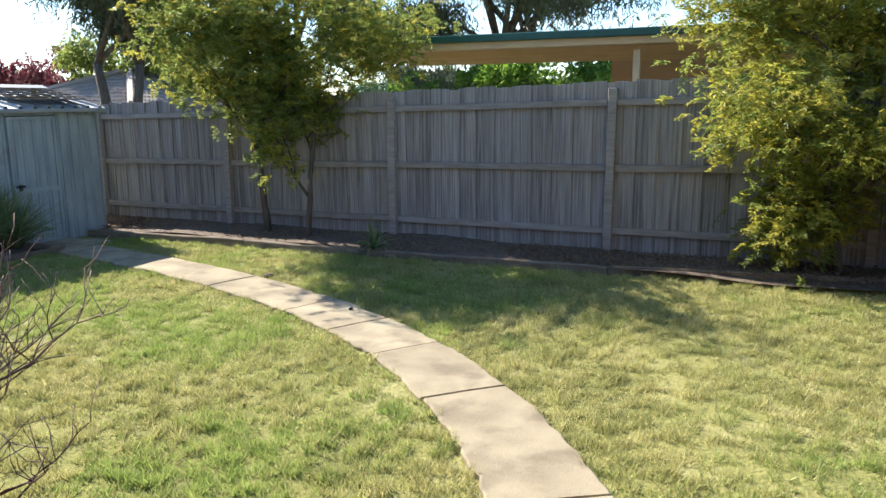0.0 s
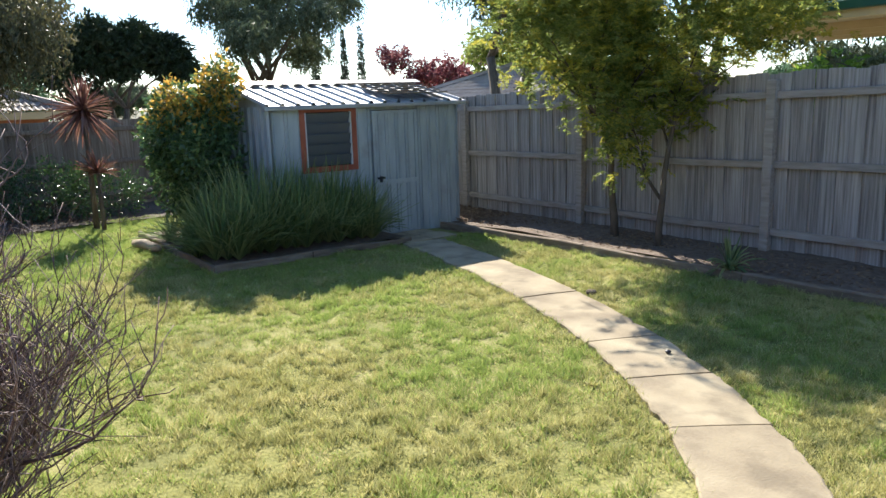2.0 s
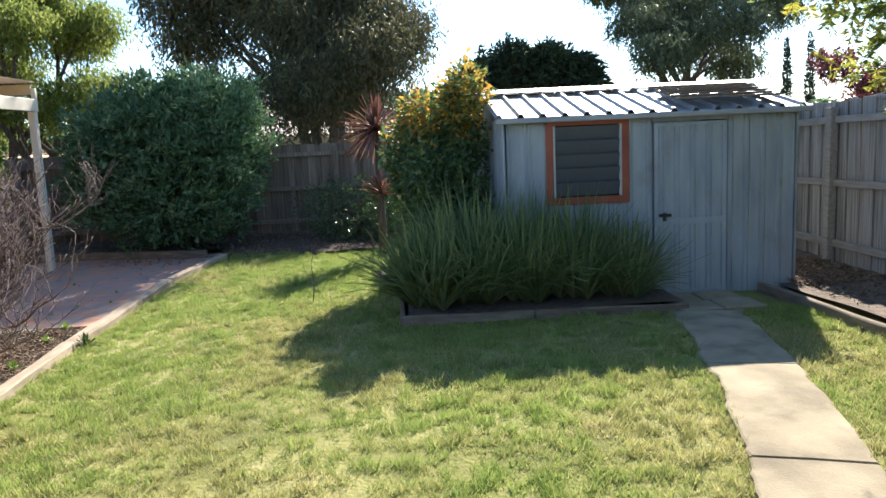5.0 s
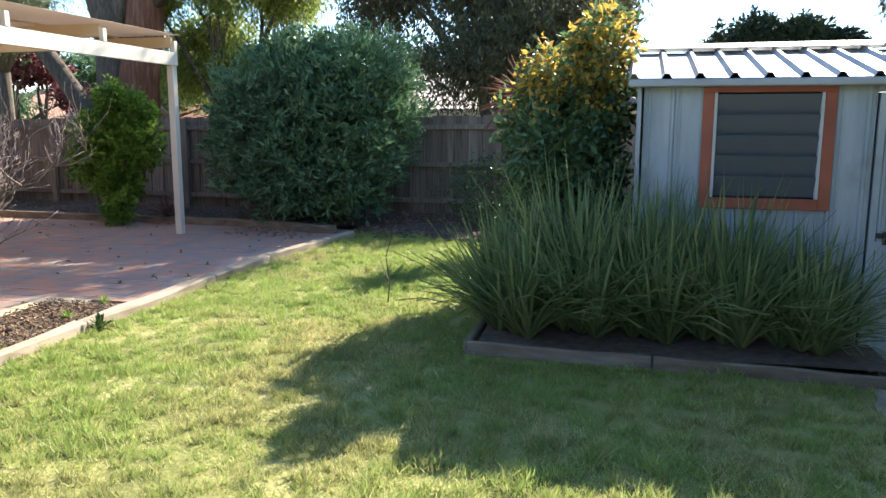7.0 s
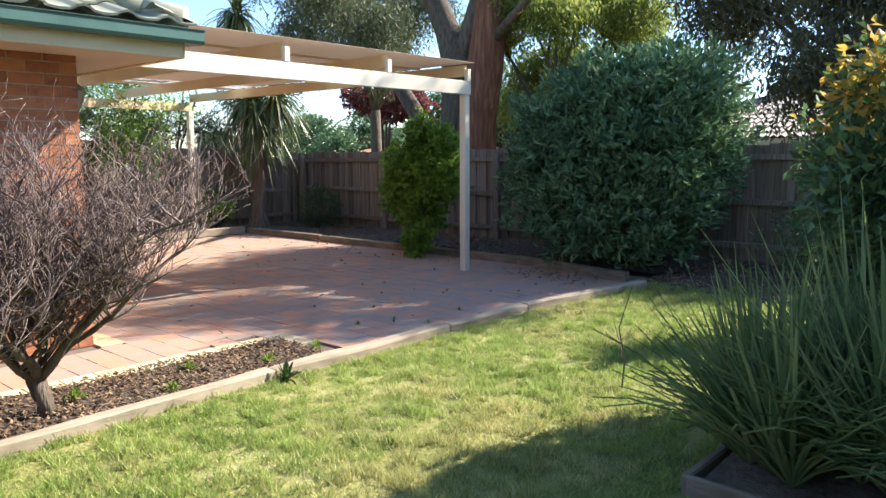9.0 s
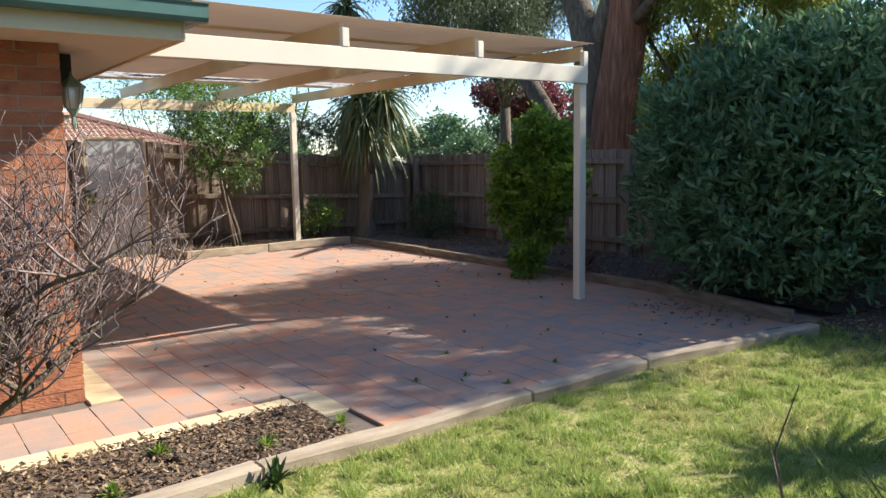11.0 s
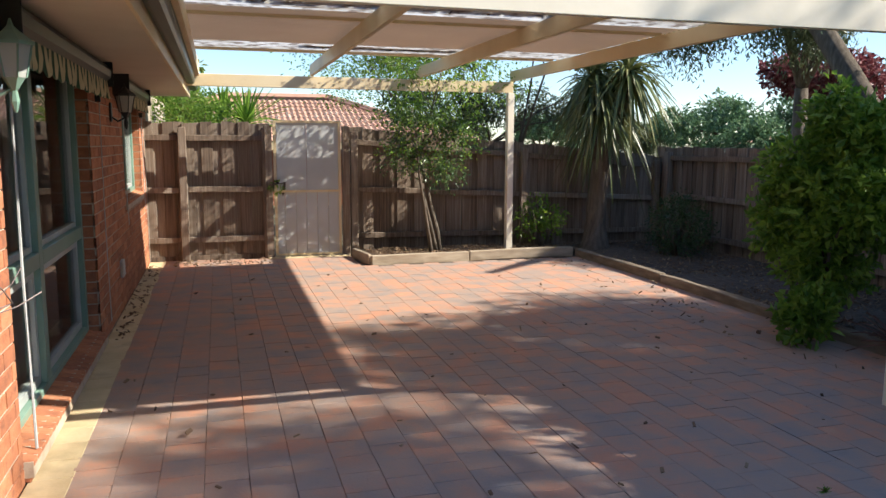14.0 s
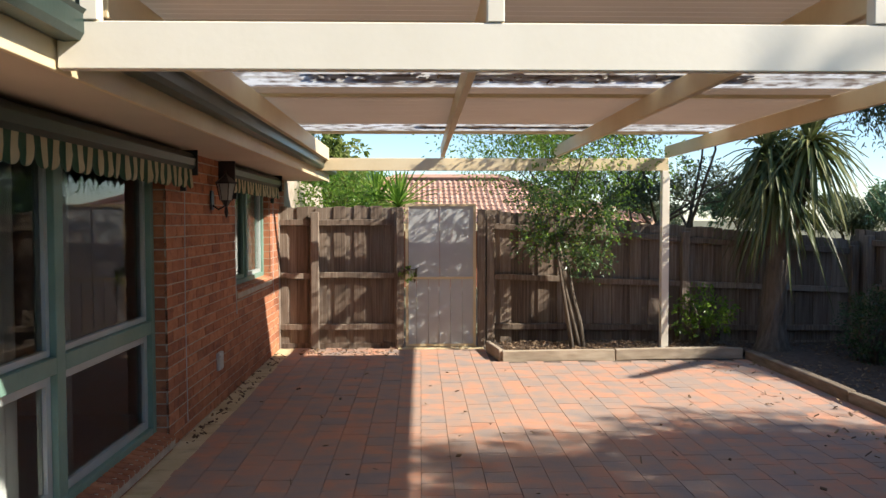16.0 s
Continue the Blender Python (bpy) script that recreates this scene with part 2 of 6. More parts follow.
L_FEATHER = leafmat("feathery_leaf", [(0.11, 0.16, 0.04), (0.23, 0.29, 0.07), (0.42, 0.43, 0.12)], 0.66)
L_FEATHER_Y = leafmat("yellow_feathery_leaf", [(0.20, 0.24, 0.045), (0.42, 0.42, 0.08), (0.62, 0.50, 0.08)], 0.6)
L_DARK = leafmat("glossy_dark_leaf", [(0.02, 0.045, 0.014), (0.045, 0.09, 0.025), (0.09, 0.15, 0.045)], 0.25, 0.3, 0.5)
L_OLIVE = leafmat("grey_green_leaf", [(0.045, 0.10, 0.05), (0.11, 0.20, 0.09), (0.28, 0.40, 0.21)], 0.35, 0.35)
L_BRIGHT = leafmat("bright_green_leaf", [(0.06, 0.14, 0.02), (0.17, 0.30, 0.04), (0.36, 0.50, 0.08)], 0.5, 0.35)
L_ORANGE = leafmat("orange_new_leaf", [(0.20, 0.24, 0.06), (0.50, 0.36, 0.07), (0.62, 0.30, 0.07)], 0.55)
L_ROSE = leafmat("rose_leaf", [(0.032, 0.07, 0.03), (0.085, 0.15, 0.055), (0.20, 0.30, 0.11)], 0.35, 0.3, 0.5)
L_GUM = leafmat("gum_leaf", [(0.06, 0.08, 0.045), (0.11, 0.14, 0.07), (0.19, 0.21, 0.11)], 0.3)
L_WILLOW = leafmat("drooping_leaf", [(0.055, 0.06, 0.03), (0.10, 0.105, 0.05), (0.20, 0.16, 0.07)], 0.35)
L_RED = leafmat("plum_leaf", [(0.09, 0.02, 0.025), (0.22, 0.06, 0.07), (0.42, 0.22, 0.20)], 0.4)
L_STRAP = leafmat("strappy_leaf", [(0.08, 0.14, 0.06), (0.19, 0.27, 0.11), (0.42, 0.46, 0.22)], 0.42, 0.35)
L_YUCCA = leafmat("sword_leaf", [(0.04, 0.06, 0.018), (0.11, 0.14, 0.045), (0.30, 0.28, 0.12)], 0.25, 0.4)
L_REDSW = leafmat("red_sword_leaf", [(0.07, 0.03, 0.025), (0.19, 0.085, 0.065), (0.34, 0.21, 0.16)], 0.3, 0.4)
L_PINE = leafmat("pine_needle", [(0.015, 0.028, 0.012), (0.03, 0.05, 0.02), (0.05, 0.075, 0.028)], 0.1)


# ---- building blocks ----
RNG = np.random.default_rng(7)


def mesh_np(name, verts, faces):
    """A mesh from an array of vertices and an array of faces with equal corners."""
    me = bpy.data.meshes.new(name)
    nv, (nf, k) = len(verts), faces.shape
    me.vertices.add(nv)
    me.vertices.foreach_set("co", np.ascontiguousarray(verts, dtype=np.float32).ravel())
    me.loops.add(nf * k)
    me.loops.foreach_set("vertex_index", np.ascontiguousarray(faces, dtype=np.int32).ravel())
    me.polygons.add(nf)
    me.polygons.foreach_set("loop_start", np.arange(0, nf * k, k, dtype=np.int32))
    me.update(calc_edges=True)
    me.shade_flat()
    return me


def child(name, me, material, parent=None, label="", place=None, kind=""):
    ob = new(name, me)
    if material and not me.materials:
        me.materials.append(material)
    if parent:
        ob.parent = parent
    if place is not None:
        ob.matrix_basis = place
    return tagged(ob, label, kind=kind)


def part(name, bm, material, parent=None, label="", place=None, kind="", smooth=False):
    me = bpy.data.meshes.new(name)
    bm.to_mesh(me)
    bm.free()
    if smooth:
        me.shade_smooth()
    return child(name, me, material, parent, label, place, kind)


def thing(name, label, category, place=(0, 0, 0), group="", kind=""):
    ob = new(name)
    ob.location = place
    ob.empty_display_size = 0.1
    return tagged(ob, label, category, group, kind)


def add_box(bm, x0, y0, z0, x1, y1, z1, m=None):
    r = bmesh.ops.create_cube(bm, size=1)
    t = Matrix.Translation(((x0 + x1) / 2, (y0 + y1) / 2, (z0 + z1) / 2)) @ Matrix.Diagonal((x1 - x0, y1 - y0, z1 - z0, 1))
    bmesh.ops.transform(bm, matrix=(m @ t) if m else t, verts=r["verts"])
    return r["verts"]


def bar(x0, y0, z0, x1, y1, z1, bevel=0.006, m=None):
    bm = bmesh.new()
    add_box(bm, x0, y0, z0, x1, y1, z1, m)
    if bevel:
        bmesh.ops.bevel(bm, geom=bm.edges[:], offset=bevel, segments=1, affect="EDGES")
    return bm


def thicken(bm, x, y, z):
    """Gives a sheet of faces a second side, moved by (x, y, z)."""
    bmesh.ops.recalc_face_normals(bm, faces=bm.faces)
    g = bmesh.ops.extrude_face_region(bm, geom=bm.faces[:], use_keep_orig=True)
    bmesh.ops.translate(bm, vec=(x, y, z), verts=[v for v in g["geom"] if isinstance(v, bmesh.types.BMVert)])
    bmesh.ops.recalc_face_normals(bm, faces=bm.faces)


def rough_bar(length, depth, height, bevel=0.008, wob=0.006, cuts=5, seed=0):
    """A weathered length of timber along x, its base at z 0."""
    bm = bar(0, -depth / 2, 0, length, depth / 2, height, bevel)
    for i in range(1, cuts):
        bmesh.ops.bisect_plane(bm, geom=bm.verts[:] + bm.edges[:] + bm.faces[:], plane_co=(length * i / cuts, 0, 0), plane_no=(1, 0, 0))
    for v in bm.verts:
        v.co.y += wob * noise.noise(Vector((v.co.x * 1.7 + seed * 9, 3.1, v.co.z * 8)))
        v.co.z += wob * noise.noise(Vector((v.co.x * 1.7 + seed * 9, v.co.y * 8, 7.7)))
    return bm


def tube(bm, pts, radii, sides=7):
    """A tapered tube through the points."""
    rings = []
    for i, p in enumerate(pts):
        d = (Vector(pts[min(i + 1, len(pts) - 1)]) - Vector(pts[max(i - 1, 0)])).normalized()
        q = d.to_track_quat("Z", "Y")
        rings.append([bm.verts.new(Vector(p) + q @ Vector((math.cos(a) * radii[i], math.sin(a) * radii[i], 0)))
                      for a in (2 * math.pi * k / sides for k in range(sides))])
    for a, b in zip(rings, rings[1:]):
        for k in range(sides):
            bm.faces.new((a[k], a[(k + 1) % sides], b[(k + 1) % sides], b[k]))
    bm.faces.new(rings[-1])
    bm.faces.new(rings[0][::-1])


def boxes(c, s, rot=None):
    """Vertices and faces of many boxes: centres c, sizes s, turns about z."""
    c, s = np.asarray(c, float), np.asarray(s, float)
    corner = np.array([[x, y, z] for x in (-.5, .5) for y in (-.5, .5) for z in (-.5, .5)])
    v = corner[None] * s[:, None]
    if rot is not None:
        co, si = np.cos(rot)[:, None], np.sin(rot)[:, None]
        v = np.stack([v[..., 0] * co - v[..., 1] * si, v[..., 0] * si + v[..., 1] * co, v[..., 2]], -1)
    v = v + c[:, None]
    q = np.array([[0, 1, 3, 2], [4, 6, 7, 5], [0, 4, 5, 1], [2, 3, 7, 6], [0, 2, 6, 4], [1, 5, 7, 3]])
    f = (q[None] + 8 * np.arange(len(c))[:, None, None]).reshape(-1, 4)
    return v.reshape(-1, 3), f


def unit(v):
    return v / np.maximum(np.linalg.norm(v, axis=-1, keepdims=True), 1e-9)


def leaves(name, pos, length, width, out=None, droop=0.3, curl=0.25, seed=1):
    """Many folded four-sided leaves: pos, the stalk ends; out, where each tends to point."""
    r = np.random.default_rng(seed)
    n = len(pos)
    d = unit(r.normal(size=(n, 3)) + (0 if out is None else 1.1 * out))
    d[:, 2] -= droop
    d = unit(d)
    side = unit(np.cross(d, r.normal(size=(n, 3))))
    up = np.cross(side, d)
    ln = (length * r.uniform(0.6, 1.3, n))[:, None]
    w = (width * r.uniform(0.7, 1.2, n))[:, None]
    a = pos
    b = pos + d * ln * 0.5 + side * w / 2 + up * w * curl
    c = pos + d * ln - up * ln * 0.12
    e = pos + d * ln * 0.5 - side * w / 2 + up * w * curl
    v = np.stack([a, b, c, e], 1).reshape(-1, 3)
    i = 4 * np.arange(n)[:, None]
    f = np.concatenate([i + np.array([[0, 1, 2]]), i + np.array([[0, 2, 3]])], 0)
    return mesh_np(name, v, f)


def crown_points(blobs, per, clump, seed, shell=0.45):
    """Clumped points in the outer part of a union of ellipsoids (x, y, z, rx, ry, rz), with their outward directions."""
    r = np.random.default_rng(seed)
    ps, outs = [], []
    weight = np.array([b[3] * b[4] + b[4] * b[5] + b[3] * b[5] for b in blobs])
    counts = np.maximum(3, (weight / weight.sum() * per).astype(int))
    for (x, y, z, rx, ry, rz), k in zip(blobs, counts):
        d = unit(r.normal(size=(k, 3)))
        rad = (1 - shell * r.uniform(0, 1, k) ** 1.5) * (0.86 + 0.28 * r.uniform(0, 1, k))
        p = d * rad[:, None] * np.array([rx, ry, rz]) + np.array([x, y, z])
        ps.append(p), outs.append(d)
    p, d = np.concatenate(ps), np.concatenate(outs)
    m = clump
    q = np.repeat(p, m, 0) + r.normal(size=(len(p) * m, 3)) * 0.055 * np.mean([b[3] for b in blobs]) ** 0.5
    return q, np.repeat(d, m, 0)


def grow(seed, base, height, spread, radius, levels=3, lean=(0, 0), forks=4, first=0.3, up=0.35, tropism=0.0, ratio=(0.5, 0.72), least=0.0):
    """Branches as (points, radii), and the ends of the last ones."""
    r = random.Random(seed)
    out, tips = [], []

    def limb(p, d, length, rad, level):
        pts, rr = [p], [rad]
        n = (4 if level < 3 else 3) if level else 6
        for i in range(n):
            d = (d + Vector((r.uniform(-1, 1), r.uniform(-1, 1), r.uniform(-0.6, 0.8))) * (0.17 if level < 3 else 0.27) + Vector((0, 0, tropism))).normalized()
            p = p + d * length / n
            pts.append(p), rr.append(max(least, rad * (1 - 0.62 * (i + 1) / n)))
        out.append((pts, rr, level))
        if level >= levels:
            tips.append((p, d))
            tips.append((pts[-2], d))
            return
        for k in range(forks):
            i = r.randint(1 if level else max(2, int(n * first) + 1), n)
            a = 2 * math.pi * (k + r.random()) / forks
            side = Vector((math.cos(a), math.sin(a), up + r.uniform(-0.15, 0.3)))
            nd = (d * 0.55 + side * spread).normalized()
            limb(pts[i], nd, length * r.uniform(*ratio), rr[i] * 0.62, level + 1)
        tips.append((p, d))

    limb(Vector(base), Vector((lean[0], lean[1], 1)).normalized(), height, radius, 0)
    return out, tips


def wood_part(branches, parent, material, name="trunk", levels=(0, 9), sides=7, label=""):
    bm = bmesh.new()
    for pts, rr, lv in branches:
        if levels[0] <= lv <= levels[1]:
            tube(bm, pts, rr, max(3, sides - 2 * lv))
    return part(name, bm, material, parent, label, smooth=True)


def tip_points(tips, per, size, seed, flat=0.6):
    r = np.random.default_rng(seed)
    c = np.array([list(t[0]) for t in tips])
    o = r.normal(size=(len(c), per, 3)) * np.array([size, size, size * flat])
    return (c[:, None] + o).reshape(-1, 3), unit(o.reshape(-1, 3))


def tree(name, label, base, height, spread, radius, leaf, seed, bark=None, per=60, size=0.35, lsize=(0.08, 0.03),
         levels=3, forks=4, first=0.3, up=0.35, droop=0.3, lean=(0, 0), category="tree", flat=0.6, tropism=0.0, extra=None):
    t = thing(name, label, category, base)
    br, tips = grow(seed, (0, 0, -0.05), height, spread, radius, levels, lean, forks, first, up, tropism)
    wood_part(br, t, bark or M_BARK)
    p, o = tip_points(tips, per, size, seed, flat)
    child("crown", leaves("crown", p, *lsize, out=o * 0.5, droop=droop, seed=seed), leaf, t)
    if extra:
        p, o = tip_points([q for q in tips if q[0].z > extra[1]], extra[2], size, seed + 5, flat)
        if len(p):
            child("new_growth", leaves("new_growth", p, *lsize, out=o * 0.5, droop=droop, seed=seed + 2), extra[0], t)
    return t


# ---- ground, lawn, paving ----
def sheet(name, x0, y0, x1, y1, z, material, label="", step=0.5, wob=0.0, parent=None, kind="structure"):
    nx, ny = max(1, int((x1 - x0) / step)), max(1, int((y1 - y0) / step))
    gx, gy = np.meshgrid(np.linspace(x0, x1, nx + 1), np.linspace(y0, y1, ny + 1), indexing="ij")
    gz = np.full(gx.shape, float(z))
    if wob:
        for i in range(nx + 1):
            for j in range(ny + 1):
                gz[i, j] += wob * noise.noise(Vector((gx[i, j] * 0.9, gy[i, j] * 0.9, 1.3)))
    v = np.stack([gx, gy, gz], -1).reshape(-1, 3)
    i, j = np.meshgrid(np.arange(nx), np.arange(ny), indexing="ij")
    a = (i * (ny + 1) + j).ravel()
    f = np.stack([a, a + ny + 1, a + ny + 2, a + 1], 1)
    me = mesh_np(name, v, f)
    me.shade_smooth()
    return child(name, me, material, parent, label, kind=kind)


sheet("ground", -700, -700, 700, 700, -0.06, M_GROUND, "dry bare soil and rough ground beyond the fences", step=100)
sheet("lawn", -11.6, 1.7, 9.0, 9.3, 0.0, M_LAWN, "sunlit yellow-green lawn with worn dry patches", step=0.25, wob=0.02)

PATH_C = [Vector(p) for p in ((-6.75, 7.2, 0), (-2.27, 6.37, 0), (0.69, 5.5, 0), (2.0, 1.2, 0))]


def path_at(t):
    a, b, c, d = PATH_C
    s = 1 - t
    p = a * s ** 3 + b * 3 * s * s * t + c * 3 * s * t * t + d * t ** 3
    q = (b - a) * 3 * s * s + (c - b) * 6 * s * t + (d - c) * 3 * t * t
    return p, q.normalized()


def path_distance(pts):
    c = np.array([list(path_at(i / 80)[0])[:2] for i in range(81)])
    return np.min(np.linalg.norm(pts[:, None, :2] - c[None], axis=2), axis=1)


walkway = thing("garden_path", "curved pale concrete path with cracked joints across the lawn", "path", kind="structure")
CUTS = [0.05, 0.17, 0.30, 0.425, 0.50, 0.575, 0.67, 0.80, 0.90, 1.0]
for k, (ta, tb) in enumerate(zip(CUTS, CUTS[1:])):
    bm = bmesh.new()
    rows = []
    n = 24
    for i in range(n + 1):
        t = ta + 0.0009 + (tb - ta - 0.0018) * i / n
        p, d = path_at(t)
        side = Vector((-d.y, d.x, 0))
        w = 0.285 + 0.035 * noise.noise(Vector((t * 22, k, 0))) + 0.028 * noise.noise(Vector((t * 90, k, 4)))
        w2 = 0.285 + 0.035 * noise.noise(Vector((t * 22, k, 9))) + 0.028 * noise.noise(Vector((t * 90, k, 5)))
        zt = 0.032 + 0.006 * noise.noise(Vector((k * 3.3, 0, 0)))
        ring = [p + side * w + Vector((0, 0, -0.05)), p + side * w + Vector((0, 0, zt - 0.008)), p + side * (w - 0.012) + Vector((0, 0, zt)),
                p + Vector((0, 0, zt + 0.003)),
                p - side * (w2 - 0.012) + Vector((0, 0, zt)), p - side * w2 + Vector((0, 0, zt - 0.008)), p - side * w2 + Vector((0, 0, -0.05))]
        rows.append([bm.verts.new(q) for q in ring])
    for a, b in zip(rows, rows[1:]):
        for j in range(6):
            bm.faces.new((a[j], b[j], b[j + 1], a[j + 1]))
    bm.faces.new(rows[0]), bm.faces.new(rows[-1][::-1])
    part("slab", bm, M_CONC, walkway)

for k, (x, y) in enumerate(((-6.67, 7.02), (-6.67, 7.40), (-6.30, 7.05), (-6.30, 7.43))):
    part("step_slab", bar(x - 0.178, y - 0.182, -0.03, x + 0.178, y + 0.182, 0.03 + 0.003 * k, 0.006), M_CONC, walkway)

sheet("patio_bed", -13.6, -8.4, -5.7, 1.72, -0.012, M_JOINT, "sandy joints under the clay paving", step=1)
sheet("side_path_bed", -6.9, -0.2, 9.0, 0.9, -0.010, M_JOINT, "sandy joints under the side path", step=1)
sheet("garden_bed_west", -13.4, -7.5, -11.56, 1.75, 0.045, M_MULCH, "dark leaf litter and soil along the fence", step=0.25, wob=0.09)
sheet("garden_bed_corner", -13.4, 1.75, -10.9, 9.2, 0.03, M_MULCH, "dark leaf litter under the big shrubs", step=0.25, wob=0.08)
sheet("garden_bed_south", -11.6, -7.5, -8.55, -6.7, 0.07, M_MULCH, "dark leaf litter and bark by the gate", step=0.2, wob=0.06)
sheet("garden_bed_north", -13.4, 8.12, 9.0, 9.25, 0.075, M_MULCH, "dark bark mulch along the fence", step=0.2, wob=0.05)
sheet("garden_bed_house", -6.78, 0.88, 9.0, 1.72, 0.02, M_MULCH, "dry mulch strip with weeds beside the house path", step=0.2, wob=0.05)
sheet("garden_bed_shed", -9.4, 4.5, -6.3, 6.95, 0.06, M_MULCH, "dark soil bed in front of the shed", step=0.2, wob=0.05)


def chips(name, areas, count, material, label, size=0.035, seed=3):
    r = np.random.default_rng(seed)
    c, per = [], count // len(areas)
    for x0, y0, x1, y1, z in areas:
        c.append(np.stack([r.uniform(x0, x1, per), r.uniform(y0, y1, per), z + r.uniform(0.0, 0.03, per)], 1))
    c = np.concatenate(c)
    s = np.stack([r.uniform(0.4, 1.6, len(c)) * size, r.uniform(0.2, 0.6, len(c)) * size, r.uniform(0.08, 0.3, len(c)) * size], 1)
    v, f = boxes(np.zeros((len(c), 3)), s, r.uniform(0, 6.28, len(c)))
    v = v.reshape(-1, 8, 3)
    tilt = r.normal(0, 0.35, (len(c), 2))
    v[..., 2] += v[..., 0] * tilt[:, None, 0] + v[..., 1] * tilt[:, None, 1]
    v += c[:, None]
    child(name, mesh_np(name, v.reshape(-1, 3), f), material, None, label, kind="stuff")


M_LITTER = mat("leaf_litter", [(0.07, 0.042, 0.028), (0.18, 0.115, 0.07), (0.36, 0.26, 0.16)], 0.8, 5, rough=0.95, bump=0)
chips("bark_chips", [(-8, 8.2, 1, 9.1, 0.07), (-1, 8.25, 4, 9.1, 0.08), (-6.75, 0.9, -4.2, 1.65, 0.03)], 12000, M_LITTER, "loose bark chips on the garden beds", 0.022)
chips("leaf_litter", [(-13.3, -7.3, -11.6, -2, 0.05), (-13.3, -3, -11.6, 1.6, 0.05), (-11.4, -7.4, -8.6, -6.75, 0.08), (-13.3, 1.8, -11, 4.5, 0.04), (-8, 8.2, -6.7, 9.1, 0.07)], 9000, M_LITTER, "fallen leaves and twigs on dark soil", 0.03, 5)
chips("patio_litter", [(-7.3, -7.3, -6.1, -6.9, 0.012), (-11.4, -6.5, -10.6, -1, 0.012), (-5.95, -7, -5.8, -3.3, 0.012), (-11.2, 0.2, -10.4, 1.4, 0.012)], 340, M_LITTER, "dry leaves blown onto the paving", 0.032, 6)
chips("loose_twigs", [(-11, -6, -6, 1.5, 0.012)], 90, M_LITTER, "small twigs and gumnuts lying on the paving", 0.03, 7)


def grass(name, count, seed, label):
    r = np.random.default_rng(seed)
    x = r.uniform(-11.3, 6.0, count)
    y = r.uniform(1.76, 8.45, count)
    nz = np.array([noise.noise(Vector((a * 1.1, b * 1.1, 5))) for a, b in zip(x[::8], y[::8])]).repeat(8)[:count]
    top = np.interp(x, [-6.7, -4.3, -2.5, 0.3, 2.85, 6], [7.93, 8.02, 8.05, 8.13, 8.5, 9.1])
    keep = (path_distance(np.stack([x, y], 1)) > 0.262 + 0.03 * r.uniform(size=count)) & (y < top)
    keep &= ~((x > -9.5) & (x < -6.2) & (y > 4.42)) & ~((x < -6.6) & (y > 6.9)) & (x > -11.1 + 0.35 * np.sin(y * 2.3))
    keep &= (nz > -0.42) | (r.uniform(size=count) < 0.5)
    x, y, nz = x[keep], y[keep], nz[keep]
    n = len(x)
    gx, gy = np.arange(-11.6, 6.3, 0.05), np.arange(1.6, 8.8, 0.05)
    grid = np.array([[noise.noise(Vector((a * 8, b * 8, 2))) + 0.6 * noise.noise(Vector((a * 13, b * 13, 8))) for b in gy] for a in gx])
    tuft = grid[((x + 11.6) / 0.05).astype(int), ((y - 1.6) / 0.05).astype(int)]
    keep = r.uniform(size=len(x)) < np.clip(0.85 + 0.9 * tuft, 0.4, 1)
    x, y, nz, tuft = x[keep], y[keep], nz[keep], tuft[keep]
    n = len(x)
    clump = np.clip(0.85 + 1.9 * tuft, 0.3, 2.5)
    grid_pts = [(-11.6 + 0.2 * i, 1.6 + 0.2 * j) for i in range(92) for j in range(40)]
    h = r.uniform(0.014, 0.042, n) * clump * (1 + 0.5 * nz)
    a = r.uniform(0, 6.283, n)
    w = r.uniform(0.0018, 0.0045, n)
    lean = r.uniform(0.2, 1.1, n) * h
    dx, dy = np.cos(a), np.sin(a)
    b = r.uniform(0, 6.283, n)
    z0 = np.full(n, 0.002)
    p = np.stack([x, y, z0], 1)
    s = np.stack([-dy, dx, np.zeros(n)], 1) * w[:, None]
    top = p + np.stack([np.cos(b) * lean, np.sin(b) * lean, h], 1)
    v = np.stack([p - s, p + s, top], 1).reshape(-1, 3)
    green = np.array([noise.noise(Vector((p[0] * 0.7, p[1] * 0.7, 11))) + 0.8 * noise.noise(Vector((p[0] * 2.3, p[1] * 2.3, 4))) for p in grid_pts])
    gi = ((x + 11.6) / 0.2).astype(int) * 40 + ((y - 1.6) / 0.2).astype(int)
    share = np.clip(0.28 + 1.1 * green[gi] - 0.09 * (x + 1.5), 0.03, 0.95)
    pick = r.uniform(size=n) < share
    v = v.reshape(-1, 3, 3)
    for sel, material, nm, lb in ((~pick, M_GRASS, name, label), (pick, M_GRASS_G, "green_" + name, "fresh green lawn grass growing among the drier tufts")):
        vv = v[sel].reshape(-1, 3)
        child(nm, mesh_np(nm, vv, 3 * np.arange(len(vv) // 3)[:, None] + np.array([[0, 1, 2]])), material, None, lb, kind="stuff")


grass("grass", 1500000, 11, "short yellow-green lawn grass in uneven tufts")


# ---- timber edging ----
def edging(name, label, pts, height, depth, material, z=0.0, seed=0):
    t = thing(name, label, "garden edging")
    for k, (a, b) in enumerate(zip(pts, pts[1:])):
        a, b = Vector((*a, 0)), Vector((*b, 0))
        d = b - a
        m = Matrix.Translation(a + Vector((0, 0, z + 0.006 * math.sin(k * 5)))) @ Matrix.Rotation(math.atan2(d.y, d.x), 4, "Z")
        part("sleeper", rough_bar(d.length - 0.006, depth, height, 0.01, 0.016, 7, seed + k), material, t, place=m)
    return t


